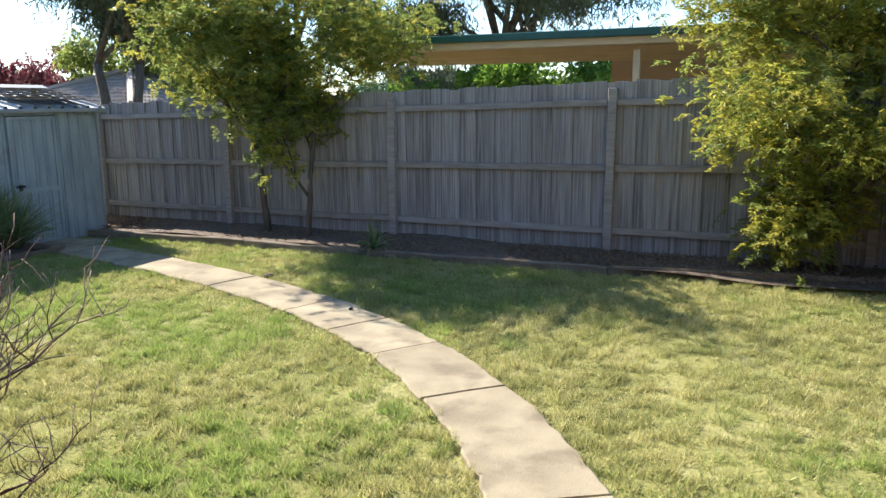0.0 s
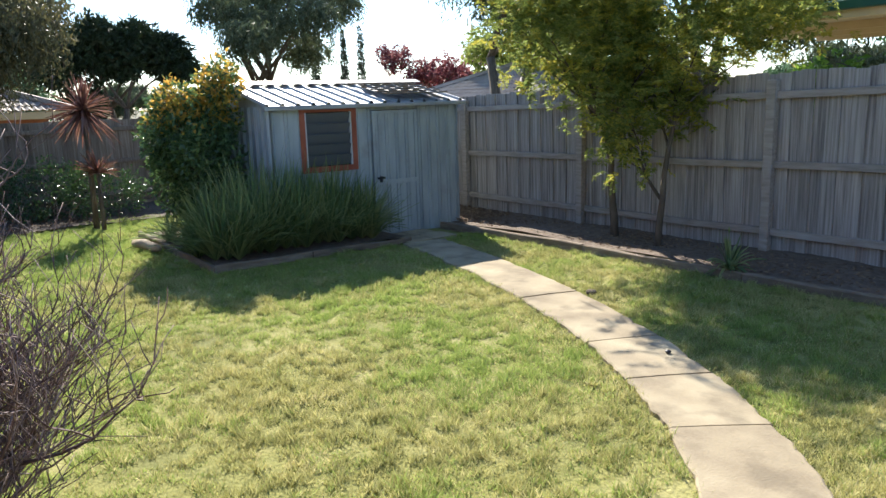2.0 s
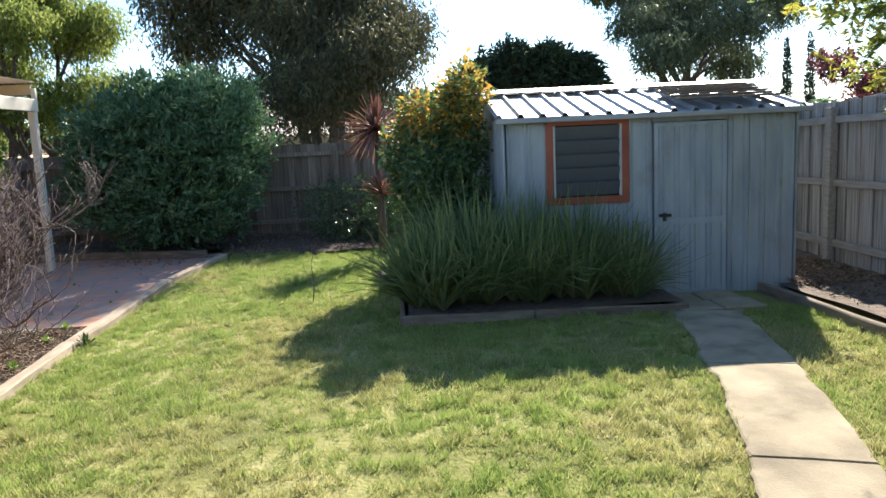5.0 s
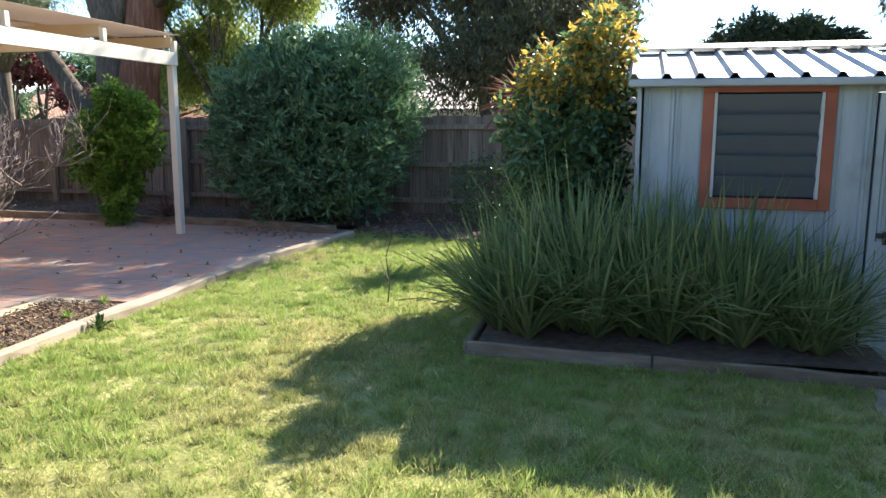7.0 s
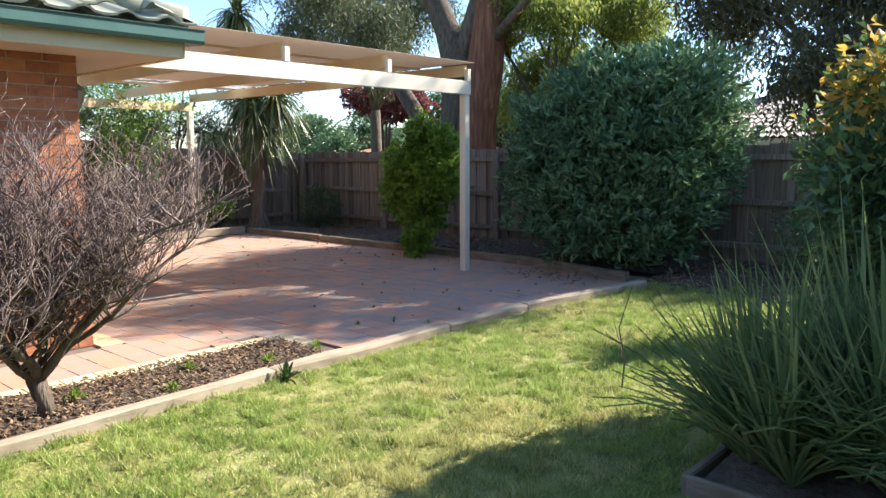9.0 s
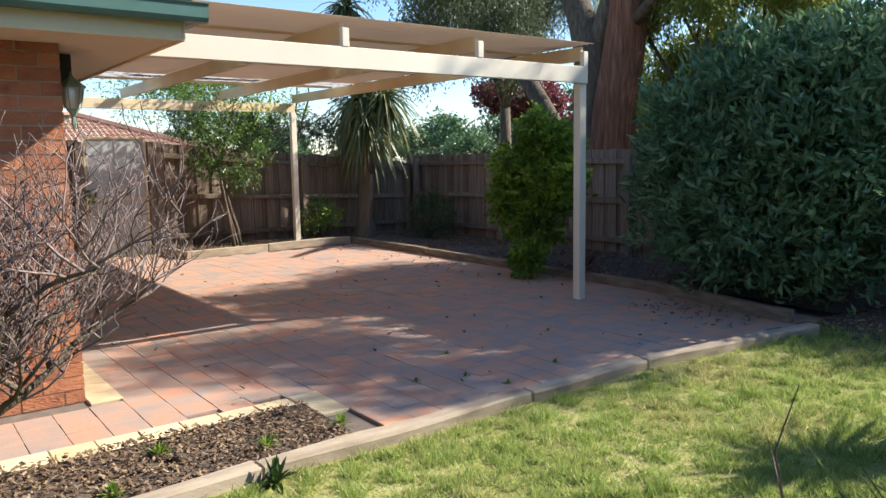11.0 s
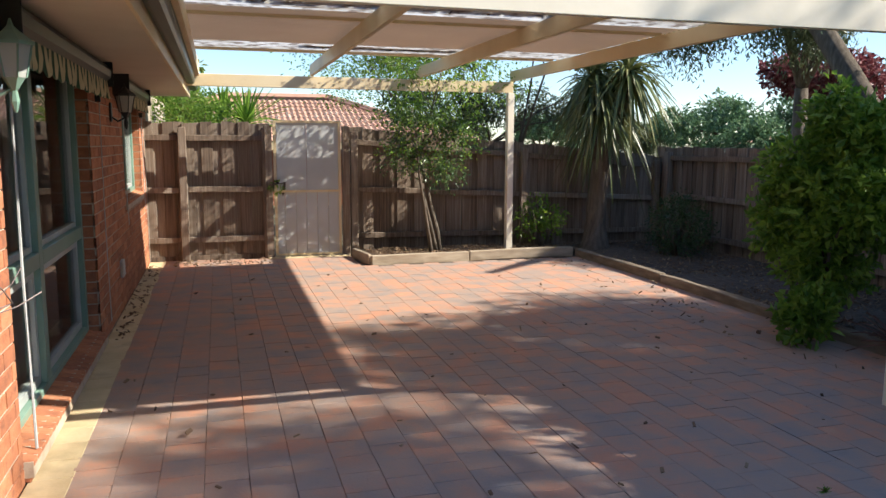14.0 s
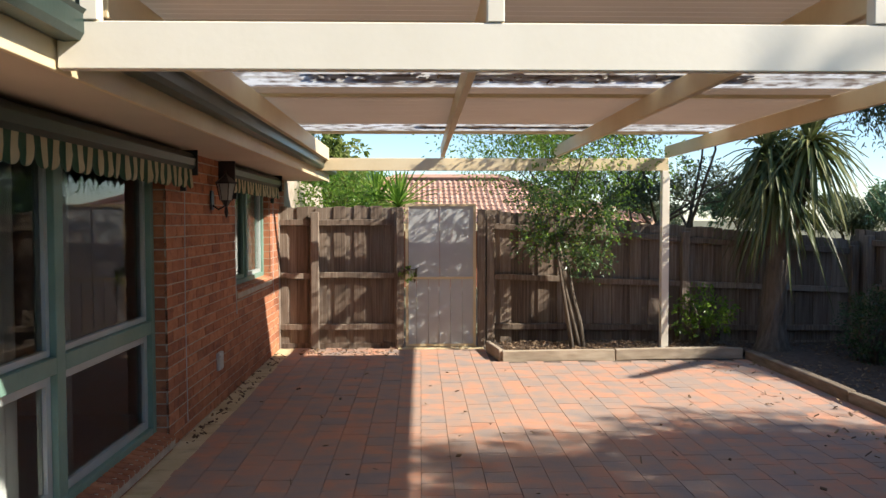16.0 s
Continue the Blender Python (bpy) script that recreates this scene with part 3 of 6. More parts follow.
edging("sleeper_edging_north", "weathered dark timber sleepers edging the mulch bed by the fence",
       [(-6.85, 7.9), (-4.3, 8.04), (-2.3, 8.07), (0.3, 8.16), (2.85, 8.55), (5.2, 9.05)], 0.135, 0.06, M_SLEEPER, -0.04, 1)
edging("sleeper_edging_patio", "pale weathered timber sleepers between lawn and brick paving",
       [(8.5, 1.78), (5.6, 1.78), (2.7, 1.76), (0, 1.78), (-2.4, 1.75), (-4.4, 1.77), (-6.15, 1.68), (-7.9, 1.66), (-9.0, 1.66), (-10.9, 1.9)], 0.10, 0.11, M_SLEEPER_L, -0.025, 20)
edging("sleeper_edging_west", "brown weathered timber sleepers along the back garden bed",
       [(-11.5, -6.55), (-11.52, -4.4), (-11.5, -2.2), (-11.45, -0.2), (-11.1, 1.6)], 0.13, 0.09, M_SLEEPER, -0.02, 40)
edging("sleeper_edging_gate", "grey weathered timber planter edge beside the gate",
       [(-11.45, -6.62), (-9.9, -6.6), (-8.55, -6.58), (-8.45, -7.3)], 0.14, 0.07, M_SLEEPER_L, -0.01, 50)
edging("sleeper_edging_shed", "grey weathered timber edge of the shed garden bed",
       [(-6.2, 6.95), (-6.28, 5.6), (-6.32, 4.45), (-7.9, 4.45), (-9.4, 4.5)], 0.105, 0.045, M_SLEEPER, -0.02, 60)


# ---- fences ----
def fence(name, label, a, b, z0, top_a, top_b, posts, side, wood, rails, seed, capped=False):
    """Palings from a to b; rails and posts stand on the side (a sign) to which the fence's normal points."""
    t = thing(name, label, "fence", kind="structure")
    a, b = Vector((*a, 0)), Vector((*b, 0))
    d = b - a
    length, turn = d.length, math.atan2(d.y, d.x)
    base = Matrix.Translation(a) @ Matrix.Rotation(turn, 4, "Z")
    r = random.Random(seed)
    meshes = []
    for k in range(10):
        w = (0.142, 0.148, 0.138, 0.15, 0.145)[k % 5]
        bm = bar(-w / 2, -0.008, 0, w / 2, 0.008, 1.0, 0.002)
        for v in bm.verts:
            v.co.x += 0.003 * noise.noise(Vector((k, v.co.z * 3, v.co.x * 20)))
            if v.co.z > 0.9:
                v.co.z += 0.012 * noise.noise(Vector((k * 7, v.co.x * 30, 0)))
        me = bpy.data.meshes.new("paling")
        bm.to_mesh(me), bm.free()
        me.materials.append(wood)
        meshes.append(me)
    x, i = 0.05, 0
    while x < length:
        f = x / length
        h = top_a + (top_b - top_a) * f - z0 + r.uniform(-0.018, 0.012)
        back = (i % 2) * 0.02
        m = base @ Matrix.Translation((x, -side * (0.02 + back), z0)) @ Matrix.Rotation(radians(r.uniform(-0.5, 0.5)), 4, "Y") @ Matrix.Diagonal((1, 1, h, 1))
        child("paling", meshes[r.randrange(10)], wood, t, place=m)
        x += 0.122 + r.uniform(-0.006, 0.006)
        i += 1
    for p0, p1 in zip(posts, posts[1:]):
        for fr in rails:
            za, zb = [z0 + fr * (top_a + (top_b - top_a) * p / length - z0) for p in (p0, p1)]
            m = base @ Matrix.Translation((p0 + 0.05, side * 0.02, za)) @ Matrix.Rotation(-math.atan2(zb - za, p1 - p0), 4, "Y")
            part("rail", rough_bar(p1 - p0 - 0.1, 0.045, 0.075, 0.004, 0.01, 6, r.random() * 9), M_RAIL if wood is M_WOOD else wood, t, place=m)
    for p in posts:
        f = p / length
        h = top_a + (top_b - top_a) * f - z0
        m = base @ Matrix.Translation((p, side * 0.045, z0 - 0.1)) @ Matrix.Rotation(radians(r.uniform(-0.5, 0.5)), 4, "Y")
        bm = bar(-0.05, -0.045, 0, 0.05, 0.045, h + 0.1 - 0.07, 0.006)
        part("post", bm, M_RAIL if wood is M_WOOD else wood, t, place=m)
    m = base @ Matrix.Translation((0, -side * 0.012, z0 - 0.08))
    part("plinth", rough_bar(length, 0.02, 0.12, 0.004, 0.004, 9, seed), wood, t, place=m)
    return t


RAILS = (0.12, 0.49, 0.865)
fence("fence_north", "tall weathered grey timber paling fence behind the mulch bed", (-13.4, 9.2), (9.0, 9.2), 0.02, 1.66, 2.24,
      [0.05, 2.6, 5.55, 8.0, 10.66, 13.48, 16.2, 18.9, 21.6, 22.3], -1, M_WOOD, RAILS, 1)
fence("fence_west", "weathered dark brown timber paling fence behind the shrubs", (-13.4, 9.15), (-13.4, -7.7), 0.02, 1.62, 1.52,
      [0.1, 3.0, 5.75, 8.5, 11.2, 13.9, 16.4], 1, M_WOOD_BR, RAILS, 2)
fence("fence_south", "brown timber paling fence either side of the gate", (-13.4, -7.55), (-8.45, -7.55), 0.02, 1.38, 1.80,
      [0.1, 2.35, 4.9], 1, M_WOOD_BR, RAILS, 3)
fence("fence_south_house", "reddish brown timber paling fence between house and gate", (-7.33, -7.55), (-5.7, -7.55), 0.02, 1.84, 1.84,
      [0.02, 1.1, 1.6], 1, M_WOOD_BR, RAILS, 4)
fence("fence_east", "weathered timber paling fence closing the yard", (9.0, -7.5), (9.0, 9.2), 0.02, 1.9, 2.2, [0.1, 5, 10, 16.5], 1, M_WOOD, RAILS, 5)


def gate():
    t = thing("side_gate", "white ribbed steel gate in a timber fence, closed", "gate", (-8.31, -7.47, 0))
    w, h = 0.91, 1.87
    bm = bmesh.new()
    for x0, z0, x1, z1 in ((0, 0.03, 0.035, h), (w - 0.035, 0.03, w, h), (0.035, 0.03, w - 0.035, 0.06), (0.035, h - 0.03, w - 0.035, h), (0.035, 0.90, w - 0.035, 0.93)):
        add_box(bm, x0, -0.02, z0, x1, 0.02, z1)
    part("gate_frame", bm, M_CREAM, t, "rust-stained cream steel frame")
    for za, zb, xs in ((0.06, 0.90, (0.035, 0.18, 0.33, 0.48, 0.62, 0.77, 0.875)), (0.93, h - 0.03, (0.035, 0.47, 0.875))):
        for a, b in zip(xs, xs[1:]):
            bm = bmesh.new()
            add_box(bm, a, -0.008, za, b - 0.014, 0.002, zb)
            add_box(bm, b - 0.014, -0.012, za, b - 0.005, 0.012, zb)
            part("steel_panel", bm, M_GATE, t)
    bm = bmesh.new()
    add_box(bm, w - 0.06, 0.02, 1.02, w - 0.02, 0.05, 1.07)
    part("latch", bm, M_DARK, t)
    for x in (-0.07, w + 0.07):
        part("gate_post", bar(x - 0.05, -0.05, -0.05, x + 0.05, 0.05, 1.80, 0.006), M_WOOD_BR, t)
    part("threshold", bar(-0.1, -0.03, -0.03, w + 0.1, 0.12, 0.02, 0.005), M_CREAMP, t)


gate()


# ---- house ----
HX, HY = -5.77, -0.12
house = thing("house", "single-storey red brick house with grey-green tiled roof and cream eaves", "house")
WALL_TOP = 2.26
OPEN = [(-3.18, -0.66, 0.12, 2.16), (-6.95, -5.2, 0.98, 2.12)]


def wall_block(x0, y0, z0, x1, y1, z1):
    part("wall", bar(x0, y0, z0, x1, y1, z1, 0), M_MORTAR, house)


XI = HX + 0.005
ys = [-7.9, OPEN[1][0], OPEN[1][1], OPEN[0][0], OPEN[0][1], HY - 0.005]
wall_block(XI, ys[0], -0.1, XI + 0.22, ys[1], WALL_TOP)
wall_block(XI, ys[1], -0.1, XI + 0.22, ys[2], OPEN[1][2])
wall_block(XI, ys[1], OPEN[1][3], XI + 0.22, ys[2], WALL_TOP)
wall_block(XI, ys[2], -0.1, XI + 0.22, ys[3], WALL_TOP)
wall_block(XI, ys[3], -0.1, XI + 0.22, ys[4], OPEN[0][2])
wall_block(XI, ys[3], OPEN[0][3], XI + 0.22, ys[4], WALL_TOP)
wall_block(XI, ys[4], -0.1, XI + 0.22, ys[5] - 0.22, WALL_TOP)
wall_block(XI, ys[5] - 0.22, -0.1, 9.2, ys[5], WALL_TOP)
wall_block(9.0, -12, -0.1, 9.2, ys[5] - 0.22, WALL_TOP)
wall_block(XI, -12, -0.1, XI + 0.22, ys[0], WALL_TOP)
part("interior_wall", bar(-2.6, -8, -0.05, -2.5, -0.4, 2.3, 0), M_ROOM, house)
part("interior_wall", bar(-5.5, -4.0, -0.05, -2.6, -3.9, 2.3, 0), M_ROOM, house)
part("interior_floor", bar(-5.55, -8, -0.02, -2.6, -0.4, 0.08, 0), M_ROOM, house)
part("interior_ceiling", bar(-5.55, -8, 2.27, -2.6, -0.4, 2.3, 0), M_SOFFIT, house)

# the soffit, fascia, gutter and roof
EX, EY = -6.32, 0.42
part("soffit", bar(EX, -8.2, 2.20, HX + 0.0, EY, 2.212, 0), M_SOFFIT, house)
part("soffit", bar(HX + 0.002, HY + 0.006, 2.20, 9.2, EY, 2.212, 0), M_SOFFIT, house)
part("fascia", bar(EX - 0.022, -8.2, 2.185, EX, EY + 0.022, 2.36, 0.003), M_CREAM, house)
part("fascia", bar(EX, EY, 2.185, 9.2, EY + 0.022, 2.36, 0.003), M_CREAM, house)


def gutter(length):
    bm = bmesh.new()
    prof = [(0, 0.10), (0, 0), (0.03, -0.008), (0.085, -0.004), (0.10, 0.02), (0.10, 0.085), (0.112, 0.10), (0.102, 0.104), (0.094, 0.085), (0.09, 0.03), (0.01, 0.01), (0.006, 0.10)]
    a = [bm.verts.new((0, y, z)) for y, z in prof]
    b = [bm.verts.new((length, y, z)) for y, z in prof]
    for i in range(len(prof)):
        j = (i + 1) % len(prof)
        bm.faces.new((a[i], a[j], b[j], b[i]))
    bm.faces.new(a), bm.faces.new(b[::-1])
    bmesh.ops.recalc_face_normals(bm, faces=bm.faces)
    return bm


part("gutter", gutter(15.7), M_GUTTER, house, "muted green metal gutter", Matrix.Translation((EX - 0.13, EY + 0.024, 2.29)))
# Same gutter as above; the patio's shade is put into its darker colour.
part("gutter", gutter(8.7), M_AWN, house, "metal gutter coloured dark for the shade under the patio roof", Matrix.Translation((EX - 0.024, -8.2, 2.29)) @ Matrix.Rotation(radians(90), 4, "Z"))

PITCH = radians(21)


def roof_plane(m, width, rows, hip_a, hip_b, name="roof", near=0):
    """Rolled tiles up a slope: x along the eave, y up the slope; hips cut it at 45 degrees in plan. The first near columns of the first rows are parts."""
    cover, pitch = 0.30, 0.32
    k = math.cos(PITCH)

    def tile_mesh():
        v, f, n = [], [], 9
        for j, (yy, lift) in enumerate(((0, 0.028), (0.34, 0.0))):
            for i in range(n):
                u = i / (n - 1)
                roll = 0.034 * max(0, math.sin(u * 2 * math.pi)) if u < 0.5 else -0.008 * math.sin((u - 0.5) * 2 * math.pi)
                v += [(u * cover, yy, roll + lift), (u * cover, yy, roll + lift - 0.018)]
        for i in range(n - 1):
            a, b = 2 * i, 2 * (i + 1)
            c, d = a + 2 * n, b + 2 * n
            f += [(a, b, d, c), (a + 1, b + 1, b, a)]
        return np.array(v), np.array(f)

    tv, tf = tile_mesh()
    base = None
    vs, fs, count = [], [], 0
    for row in range(rows):
        y = row * pitch
        plan = y * k
        for c in range(int(width / cover)):
            x = c * cover
            if (hip_a and x + 0.15 < plan) or (hip_b and x + 0.15 > width - plan):
                continue
            if row < 5 and c < near:
                if base is None:
                    base = mesh_np("roof_tile", tv, tf)
                child("roof_tile", base, M_TILE_G, house, place=m @ Matrix.Translation((x, y, 0.03)))
                continue
            vs.append(tv + np.array([x, y, 0.03]))
            fs.append(tf + count * len(tv))
            count += 1
    me = mesh_np(name, np.concatenate(vs), np.concatenate(fs))
    return me


north = Matrix.Translation((9.2, EY + 0.08, 2.385)) @ Matrix.Rotation(radians(180), 4, "Z") @ Matrix.Rotation(PITCH, 4, "X")
west = Matrix.Translation((EX - 0.08, EY + 0.08, 2.385)) @ Matrix.Rotation(radians(-90), 4, "Z") @ Matrix.Rotation(PITCH, 4, "X")
W_N = 9.2 - (EX - 0.08)
child("roof", roof_plane(north, W_N, 16, False, True), M_TILE_G, house, "grey-green rolled concrete roof tiles", north, kind="stuff")
child("roof", roof_plane(west, 8.6, 16, True, False, near=10), M_TILE_G, house, "grey-green rolled concrete roof tiles", west, kind="stuff")
hipd = Vector((1, -1, math.tan(PITCH))).normalized()
bm = bmesh.new()
tube(bm, [(0, 0, 0), hipd * 0.36], [0.105, 0.085], 10)
cap = bpy.data.meshes.new("ridge_cap")
bm.to_mesh(cap), bm.free()
cap.shade_smooth()
for i in range(12):
    child("ridge_cap", cap, M_TILE_G, house, "rounded grey-green hip tile", Matrix.Translation(Vector((EX - 0.06, EY + 0.06, 2.45)) + hipd * (0.30 * i + 0.05)))


# ---- windows and doors ----
def framed_pane(parent, y0, y1, z0, z1, x, wood, fw=0.045, depth=0.05, name="window_frame", pane="pane"):
    bm = bmesh.new()
    for a, b, c, d in ((y0, z0, y0 + fw, z1), (y1 - fw, z0, y1, z1), (y0 + fw, z0, y1 - fw, z0 + fw), (y0 + fw, z1 - fw, y1 - fw, z1)):
        add_box(bm, x - depth / 2, a, b, x + depth / 2, c, d)
    part(name, bm, wood, parent)
    bm = bmesh.new()
    add_box(bm, x - 0.003, y0 + fw, z0 + fw, x + 0.003, y1 - fw, z1 - fw)
    for face in bm.faces:
        if face.normal.x > 0.9:
            face.normal_flip()
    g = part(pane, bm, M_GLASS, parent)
    g.visible_shadow = False


door = thing("window_wall_1", "pale green timber framed glazed wall with grey sliding sashes", "window", kind="structure")
y0, y1, z0, z1 = OPEN[0]
for a, b, c, d in ((y0, z0, y0 + 0.07, z1), (y1 - 0.07, z0, y1, z1), (y0 + 0.07, z0, y1 - 0.07, z0 + 0.06), (y0 + 0.07, z1 - 0.07, y1 - 0.07, z1), (-1.80, z0 + 0.06, -1.70, z1 - 0.07),
                   (y0 + 0.07, 0.86, -1.80, 0.95), (-1.70, 0.86, y1 - 0.07, 0.95)):
    part("window_frame", bar(HX + 0.09, a, b, HX + 0.19, c, d, 0.004), M_GFRAME, door)
for a, b in ((y0 + 0.07, -1.80), (-1.70, y1 - 0.07)):
    framed_pane(door, a + 0.004, b - 0.004, z0 + 0.064, 0.856, HX + 0.15, M_SILVER, 0.05)
    framed_pane(door, a + 0.004, b - 0.004, 0.954, z1 - 0.074, HX + 0.15, M_SILVER, 0.035)
win = thing("window_2", "pale green framed window over a sloping brick sill, curtained", "window", kind="structure")
y0, y1, z0, z1 = OPEN[1]
for a, b, c, d in ((y0, z0, y0 + 0.06, z1), (y1 - 0.06, z0, y1, z1), (y0 + 0.06, z0, y1 - 0.06, z0 + 0.06), (y0 + 0.06, z1 - 0.06, y1 - 0.06, z1), (-6.1, z0 + 0.06, -6.03, z1 - 0.06)):
    part("window_frame", bar(HX + 0.08, a, b, HX + 0.18, c, d, 0.004), M_GFRAME, win)
framed_pane(win, y0 + 0.064, -6.104, z0 + 0.064, z1 - 0.064, HX + 0.13, M_SILVER, 0.04)
framed_pane(win, -6.026, y1 - 0.064, z0 + 0.064, z1 - 0.064, HX + 0.13, M_GFRAME, 0.04)


def curtain(label, y0, y1, z0, z1, x):
    n = int((y1 - y0) / 0.02)
    ys = np.linspace(y0, y1, n + 1)
    xs = x + 0.02 * np.sin(ys * 55 + np.sin(ys * 9) * 2)
    v = np.concatenate([np.stack([xs + dx, ys, np.full(n + 1, z)], 1) for dx in (0, 0.004) for z in (z0, z1)])
    i = np.arange(n)
    m = n + 1
    f = np.concatenate([np.stack([i, i + 1, i + 1 + m, i + m], 1), np.stack([i + 2 * m, i + 3 * m, i + 1 + 3 * m, i + 1 + 2 * m], 1)])
    me = mesh_np("curtain", v, f)
    me.shade_smooth()
    tagged(child("curtain", me, M_CURTAIN, None, label), category="curtain")


curtain("grey net curtain hanging behind the glazed wall", -1.66, -0.70, 0.1, 2.2, HX + 0.27)
curtain("grey net curtain gathered beside the sliding sash", -2.3, -1.9, 0.1, 2.2, HX + 0.30)
curtain("grey net curtain drawn aside in the window", -6.9, -6.3, 0.9, 2.15, HX + 0.35)


def sill(y0, y1, z, name="sill", proud=0.03, depth=0.16, slope=12):
    n = max(1, round((y1 - y0) / 0.086))
    w = (y1 - y0) / n
    bm = bar(-depth / 2, -w / 2 + 0.005, -0.11, depth / 2, w / 2 - 0.005, 0, 0.006)
    me = bpy.data.meshes.new("sill_brick")
    bm.to_mesh(me), bm.free()
    me.materials.append(M_BRICK)
    for i in range(n):
        m = Matrix.Translation((HX - proud + depth / 2, y0 + (i + 0.5) * w, z)) @ Matrix.Rotation(radians(-slope), 4, "Y")
        child("sill_brick", me, M_BRICK, house, place=m)
    part(name, bar(HX - proud + 0.008, y0, z - 0.10, HX - proud + depth - 0.012, y1, z - 0.022, 0), M_MORTAR, house)


sill(OPEN[0][0], OPEN[0][1], 0.13, proud=0.05, depth=0.20)
sill(OPEN[1][0], OPEN[1][1], 0.99, proud=0.03, depth=0.17)


def roller_awning(label, y0, y1, z, drop):
    t = thing("roller_awning", label, "awning", (HX, y0, z))
    w = y1 - y0
    bm = bmesh.new()
    pr = [(0.0, 0.0), (-0.10, 0.0), (-0.135, 0.03), (-0.14, 0.08), (-0.11, 0.125), (-0.05, 0.14), (0.0, 0.14)]
    a = [bm.verts.new((x, 0, zz)) for x, zz in pr]
    b = [bm.verts.new((x, w, zz)) for x, zz in pr]
    for i in range(len(pr)):
        j = (i + 1) % len(pr)
        bm.faces.new((a[i], a[j], b[j], b[i]))
    bm.faces.new(a[::-1]), bm.faces.new(b)
    bmesh.ops.recalc_face_normals(bm, faces=bm.faces)
    part("roller_box", bm, M_AWN, t)
    for yy in (0, w - 0.012):
        part("end_bracket", bar(-0.15, yy - 0.006 if yy == 0 else yy + 0.014, -0.04, -0.0, yy + 0.004 if yy == 0 else yy + 0.024, 0.15, 0.002), M_DARK, t)
    n = round(w / 0.062)
    s = w / n
    for i in range(n):
        bm = bmesh.new()
        front = []
        for q in range(5):
            y = (i + q / 4) * s
            wave = abs(math.sin(math.pi * y / (2 * s)))
            zz = -drop * (0.62 + 0.38 * wave + 0.06 * noise.noise(Vector((y * 9, 0, z))))
            xx = -0.105 - 0.010 * math.sin(math.pi * y / s) - 0.006 * math.sin(y * 17)
            front.append((bm.verts.new((-0.105, y, 0.004)), bm.verts.new((xx, y, zz * 0.6)), bm.verts.new((xx - 0.008 * math.sin(y * 31), y, zz))))
        for p, q in zip(front, front[1:]):
            for k in (0, 1):
                bm.faces.new((p[k], q[k], q[k + 1], p[k + 1]))
        thicken(bm, 0.002, 0, 0)
        part("valance_strip", bm, M_CLOTH_G if i % 2 else M_CLOTH_C, t)
    return t


roller_awning("dark green roller awning with scalloped striped valance above the glazed wall", -3.46, -0.56, 2.045, 0.14)
roller_awning("dark roller awning box with striped scalloped valance above the window", -6.95, -4.62, 2.05, 0.13)


def lantern(name, label, place, body, glass, big=1.0):
    t = thing(name, label, "wall lamp", place)
    part("wall_plate", bar(-0.02, -0.045, -0.09, 0.0, 0.045, 0.09, 0.008), body, t)
    bm = bmesh.new()
    tube(bm, [(-0.01, 0, -0.04), (-0.07, 0, -0.085), (-0.13, 0, -0.05), (-0.14, 0, 0.0)], [0.009] * 4, 6)
    part("bracket", bm, body, t)
    bm = bmesh.new()
    tube(bm, [(-0.14, 0, -0.16), (-0.14, 0, -0.11), (-0.14, 0, -0.06), (-0.14, 0, 0.0)], [0.006, 0.02, 0.012, 0.05], 6)
    part("finial", bm, body, t)
    bm = bmesh.new()
    tube(bm, [(-0.14, 0, 0.0), (-0.14, 0, 0.15)], [0.052, 0.082], 6)
    part("lamp_glass", bm, glass, t)
    bm = bmesh.new()
    for k in range(6):
        a = 2 * math.pi * k / 6
        c, s = math.cos(a), math.sin(a)
        tube(bm, [(-0.14 + 0.054 * c, 0.054 * s, 0), (-0.14 + 0.085 * c, 0.085 * s, 0.15)], [0.005, 0.005], 4)
    part("cage", bm, body, t)
    bm = bmesh.new()
    tube(bm, [(-0.14, 0, 0.15), (-0.14, 0, 0.165), (-0.14, 0, 0.215), (-0.14, 0, 0.235), (-0.14, 0, 0.27)], [0.10, 0.098, 0.035, 0.015, 0.004], 6)
    part("cap", bm, body, t)
    t.scale = (big, big, big)
    return t


lantern("wall_lantern", "pale green coach lantern on the brick pier", (HX, -0.46, 1.84), M_GFRAME, M_LAMPGLASS, 0.88)
lantern("wall_lantern", "black coach lantern on the brick wall", (HX, -4.35, 1.84), M_DARK, M_LAMPGLASS, 0.95)

vent = thing("wall_vent", "small white plastic wall vent low on the bricks", "vent", (HX, -4.53, 0.40))
part("cover", bar(-0.03, -0.07, -0.08, 0.0, 0.07, 0.08, 0.006), M_GATE, vent)
for i in range(4):
    part("slat", bar(-0.036, -0.055, -0.055 + i * 0.032, -0.03, 0.055, -0.045 + i * 0.032, 0), M_GATE, vent)
for y, zt, lab in ((-0.80, 1.95, "thin white awning rod"), (-3.52, 1.92, "thin pale awning cord"), (-5.12, 1.9, "thin pale awning cord"), (-6.99, 1.9, "thin white awning cord")):
    rod = thing("awning_cord", lab + " hanging down the brick wall", "cord", (HX - 0.03, y, 0))
    bm = bmesh.new()
    tube(bm, [(0, 0, 0.12 if y > -5 else 0.75), (0.006, 0.004, 1.0), (0, 0, zt)], [0.007 if y == -0.80 else 0.004] * 3, 6)
    part("cord", bm, M_GATE, rod)
    part("cleat", bar(-0.012, -0.012, zt - 0.03, 0.03, 0.012, zt + 0.03, 0.003), M_DARK, rod)


